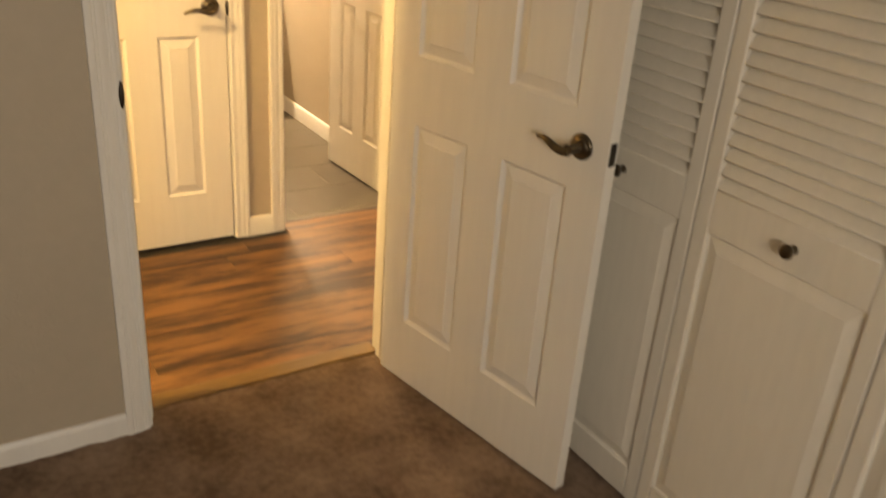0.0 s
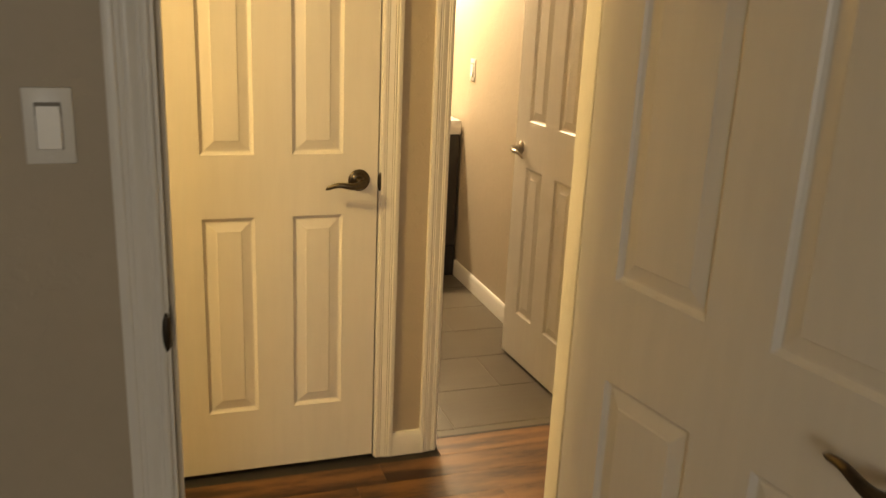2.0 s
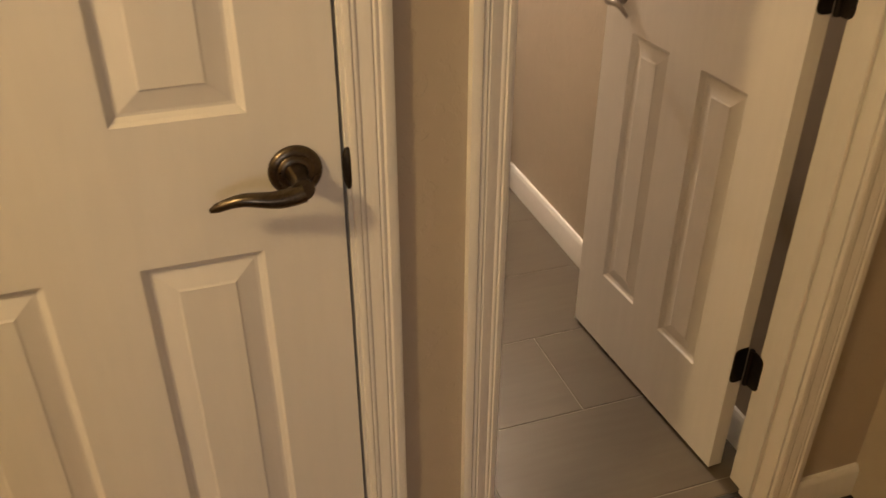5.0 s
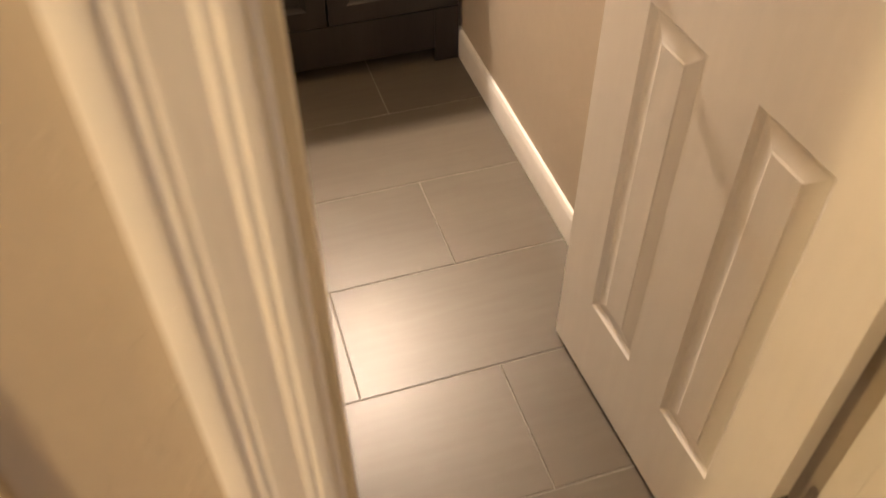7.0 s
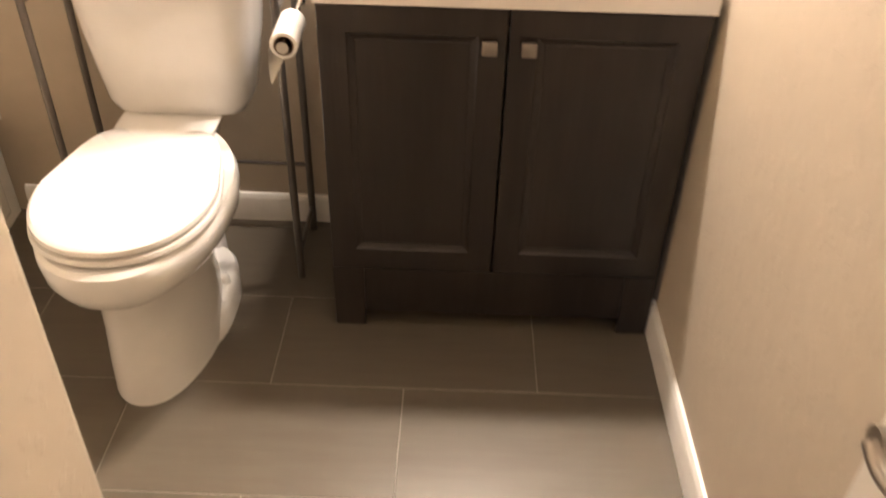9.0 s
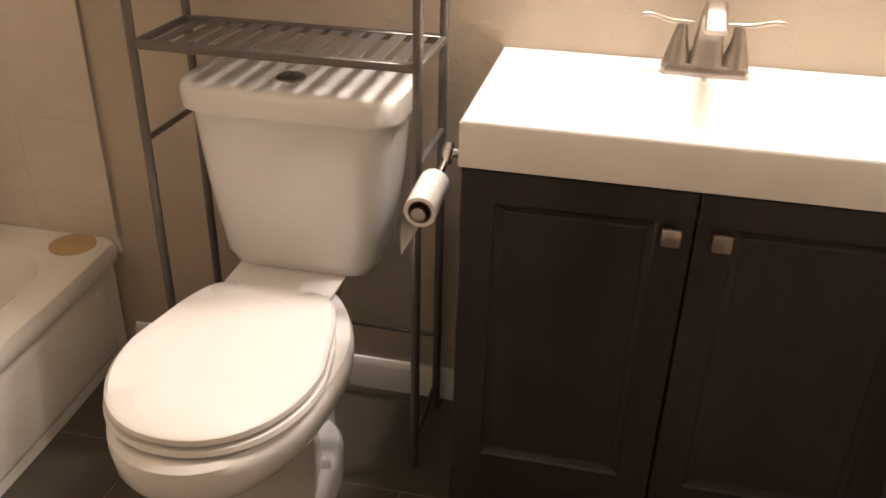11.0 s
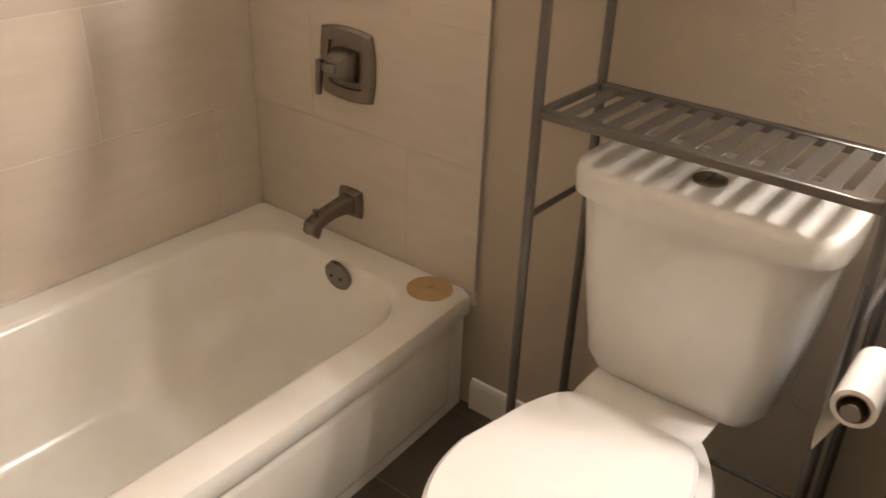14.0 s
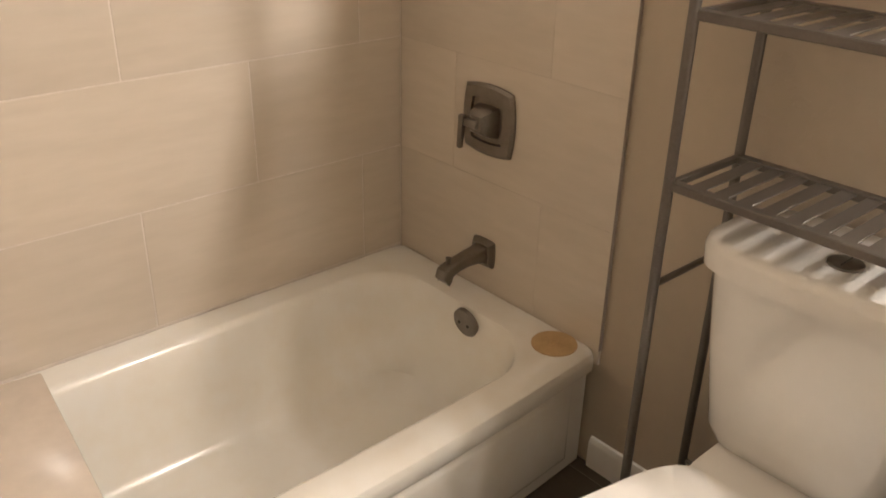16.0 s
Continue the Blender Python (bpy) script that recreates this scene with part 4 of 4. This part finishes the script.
part("base", add_loft(bmesh.new(), [rounded(-0.079, 0.079, -0.027, 0.027, 0, 0.008, 5), rounded(-0.079, 0.079, -0.027, 0.027, 0.014, 0.008, 5), rounded(-0.074, 0.074, -0.022, 0.022, 0.021, 0.008, 5)]), M_NICKEL, faucet)
secs = [(0.0, 0.016, 0.033, 0.025), (0.002, 0.06, 0.026, 0.019), (0.0, 0.100, 0.021, 0.016), (-0.014, 0.125, 0.019, 0.013), (-0.040, 0.132, 0.019, 0.010), (-0.075, 0.118, 0.019, 0.008), (-0.098, 0.100, 0.019, 0.007)]
rings = []
for i, (y, z, a, b) in enumerate(secs):
    nx = secs[min(i + 1, len(secs) - 1)]
    pv = secs[max(i - 1, 0)]
    d = Vector((0, nx[0] - pv[0], nx[1] - pv[1])).normalized()
    nrm = Vector((0, -d.z, d.y))
    rings.append([tuple(Vector((a * math.copysign(abs(math.cos(k)) ** 0.5, math.cos(k)), y, z)) + nrm * b * math.copysign(abs(math.sin(k)) ** 0.5, math.sin(k))) for k in (2 * math.pi * i2 / 24 for i2 in range(24))])
part("spout", add_loft(bmesh.new(), rings), M_NICKEL, faucet)
for s in (-1, 1):
    hb = part("handle", tube([(s * 0.052, 0, 0.018), (s * 0.052, 0, 0.032), (s * 0.052, 0, 0.066), (s * 0.051, 0, 0.078), (s * 0.050, 0, 0.090)], [0.0265, 0.0235, 0.0135, 0.0115, 0.0085], 24), M_NICKEL, faucet)
    part("lever", tube([(s * 0.030, 0.003, 0.092), (s * 0.050, 0, 0.092), (s * 0.070, -0.004, 0.094), (s * 0.090, -0.010, 0.100), (s * 0.108, -0.015, 0.106), (s * 0.120, -0.018, 0.106), (s * 0.126, -0.019, 0.104)], [0.003, 0.0055, 0.0048, 0.0042, 0.004, 0.0045, 0.003], 12), M_NICKEL, hb)

# ---- toilet paper ----
t = empty("paper_holder", None, "chrome toilet paper holder on the side of the vanity", "paper holder")
part("mount", tube([(VX0, 5.035, 0.782), (VX0 - 0.006, 5.035, 0.782), (VX0 - 0.010, 5.035, 0.782)], [0.020, 0.019, 0.012], 24), M_CHROME, t)
part("post", tube([(VX0 - 0.006, 5.035, 0.782), (1.020, 5.030, 0.783)], 0.009, 14), M_CHROME, t)
part("knuckle", tube([(1.014, 5.018, 0.765), (1.014, 5.030, 0.783), (1.014, 5.038, 0.797)], [0.008, 0.013, 0.008], 16), M_CHROME, t)
part("arm", tube([(1.012, 5.024, 0.775), (1.006, 4.995, 0.752), (1.004, 4.985, 0.748), (1.002, 4.85, 0.740)], [0.0065, 0.0065, 0.007, 0.0125], 14), M_CHROME, t)
t = empty("paper_roll", None, "nearly used up white toilet paper roll with a loose end", "toilet paper")
bm = bmesh.new()
ya, yb, rx, rz = 4.862, 4.972, 1.002, 0.7395
seg = 40
loops = []
for y, r in ((ya, 0.0205), (ya, 0.0268), (ya + 0.002, 0.028), (yb - 0.002, 0.028), (yb, 0.0268), (yb, 0.0205)):
    loops.append([bm.verts.new((rx + r * math.cos(2 * math.pi * k / seg), y, rz + 0.006 * (y - ya) / 0.11 + r * math.sin(2 * math.pi * k / seg))) for k in range(seg)])
for p, q in zip(loops, loops[1:] + loops[:1]):
    for k in range(seg):
        bm.faces.new((p[k], p[(k + 1) % seg], q[(k + 1) % seg], q[k]))
part("paper", bm, M_PAPER, t)
bm = bmesh.new()
loops = [[bm.verts.new((rx + r * math.cos(2 * math.pi * k / seg), y, rz + 0.006 * (y - ya) / 0.11 + r * math.sin(2 * math.pi * k / seg))) for k in range(seg)] for y, r in ((ya - 0.0008, 0.0200), (yb + 0.0008, 0.0200), (yb + 0.0008, 0.0188), (ya - 0.0008, 0.0188))]
for p, q in zip(loops, loops[1:] + loops[:1]):
    for k in range(seg):
        bm.faces.new((p[k], p[(k + 1) % seg], q[(k + 1) % seg], q[k]))
part("core", bm, M_CARD, t, "brown card core")
bm = bmesh.new()
rows = []
for i in range(9):
    u = i / 8
    rows.append([(rx - 0.0282 - 0.006 * math.sin(u * 2.4) + 0.026 * u * v, ya + 0.002 + 0.106 * v * (1 - 0.5 * u), rz - 0.085 * u * (1.0 - 0.55 * v)) for v in (0, 0.25, 0.5, 0.75, 1.0)])
front = [[bm.verts.new(p) for p in r] for r in rows]
back = [[bm.verts.new((p[0] + 0.0008, p[1], p[2])) for p in r] for r in rows]
for g in (front, back):
    for i in range(8):
        for k in range(4):
            bm.faces.new((g[i][k], g[i][k + 1], g[i + 1][k + 1], g[i + 1][k]))
part("loose_end", bm, M_PAPER, t)

# ---- pieces: floor tiles, wall tiles, planks ----


shared = {}


def piece(name, lo, hi, material, parent, bevel=0.0012):
    key = (name, material.name, *[round(b - a, 3) for a, b in zip(lo, hi)])
    if key not in shared:
        shared[key] = mesh_of(name, box((0, 0, 0), tuple(b - a for a, b in zip(lo, hi)), bevel), material, False)
    ob = new(name, shared[key])
    ob.parent = parent
    ob.location = lo
    return ob


floor_b = bpy.data.objects["floor_bathroom"]
JX, JY, G = 1.556, 3.427, 0.0022
row = -2
while JY + 0.308 * row < BW:
    y0, y1 = max(JY + 0.308 * row, 3.0755), min(JY + 0.308 * (row + 1), BW)
    x = JX - 0.616 * 5 + (0.0 if row % 2 == 0 else -0.308)
    while x < RW:
        a, b = max(x, -0.66), min(x + 0.616, RW)
        if b - a > 0.01 and y1 - y0 > 0.01 and b > 0.0:
            piece("tile", (a + G / 2, y0 + G / 2, -0.010), (b - G / 2, y1 - G / 2, 0.0), M_FTILE, floor_b)
        x += 0.616
    row += 1

wall_l = bpy.data.objects["wall_bath_west"]
for r in range(7):
    z0, z1 = 0.345 + 0.305 * r, min(0.345 + 0.305 * (r + 1), CEIL)
    y = (4.549 if r % 2 == 0 else 4.854) - 0.626 * 2
    while y < TW:
        a, b = max(y, PY), min(y + 0.626, TW)
        if b - a > 0.01:
            piece("wall_tile", (LW - 0.008, a + 0.0020, z0 + 0.0020), (LW, b - 0.0020, z1 - 0.0020), M_WTILE, wall_l, 0.0008)
        y += 0.626
tb = structure("wall_tub_far_tiles", box((LW, TW + 0.0010, 0.30), (0.1125, BW - 0.0002, CEIL - 0.001)), M_WTILE_X, "beige tile bed at the faucet end of the tub")
for r in range(7):
    z0, z1 = 0.345 + 0.305 * r, min(0.345 + 0.305 * (r + 1), CEIL - 0.001)
    x = (-0.422 if r % 2 == 1 else -0.106) - 0.632
    while x < 0.11:
        a, b = max(x, LW), min(x + 0.632, 0.112)
        if b - a > 0.01:
            piece("wall_tile", (a + 0.0003, TW, z0 + 0.0003), (b - 0.0003, TW + 0.0075, z1 - 0.0003), M_WTILE_X, tb, 0.0004)
        x += 0.632
te = bpy.data.objects["wall_bath_tub_end"]
for r in range(7):
    z0, z1 = 0.345 + 0.305 * r, min(0.345 + 0.305 * (r + 1), CEIL - 0.001)
    x = LW - (0.316 if r % 2 else 0.0)
    while x < 0.13:
        a, b = max(x, LW), min(x + 0.632, 0.13)
        if b - a > 0.01:
            piece("wall_tile", (a + 0.001, PY - 0.008, z0 + 0.001), (b - 0.001, PY, z1 - 0.001), M_WTILE_X, te, 0.0005)
        x += 0.632

rnd = random.Random(4)
floor_h = bpy.data.objects["floor_hall"]
PW = 0.1245
y = 1.946
while y < 3.05:
    y1 = min(y + PW, 3.0585)
    x = -2.0 - rnd.uniform(0, 0.9)
    while x < 2.0:
        a, b = max(x, -1.99), min(x + 1.21, 1.99)
        if y1 > HX - 0.01 and (b > BD0):
            a, b = max(a, BD0 + 0.001), min(b, BD1 - 0.001)
        if y1 > HX - 0.01 and b <= BD0:
            pass
        elif b - a > 0.02:
            piece("plank", (a + 0.0003, y + 0.0003, -0.0035), (b - 0.0003, y1 - 0.0003, 0.004), M_WOOD, floor_h, 0.0007)
        x += 1.21
    y += PW
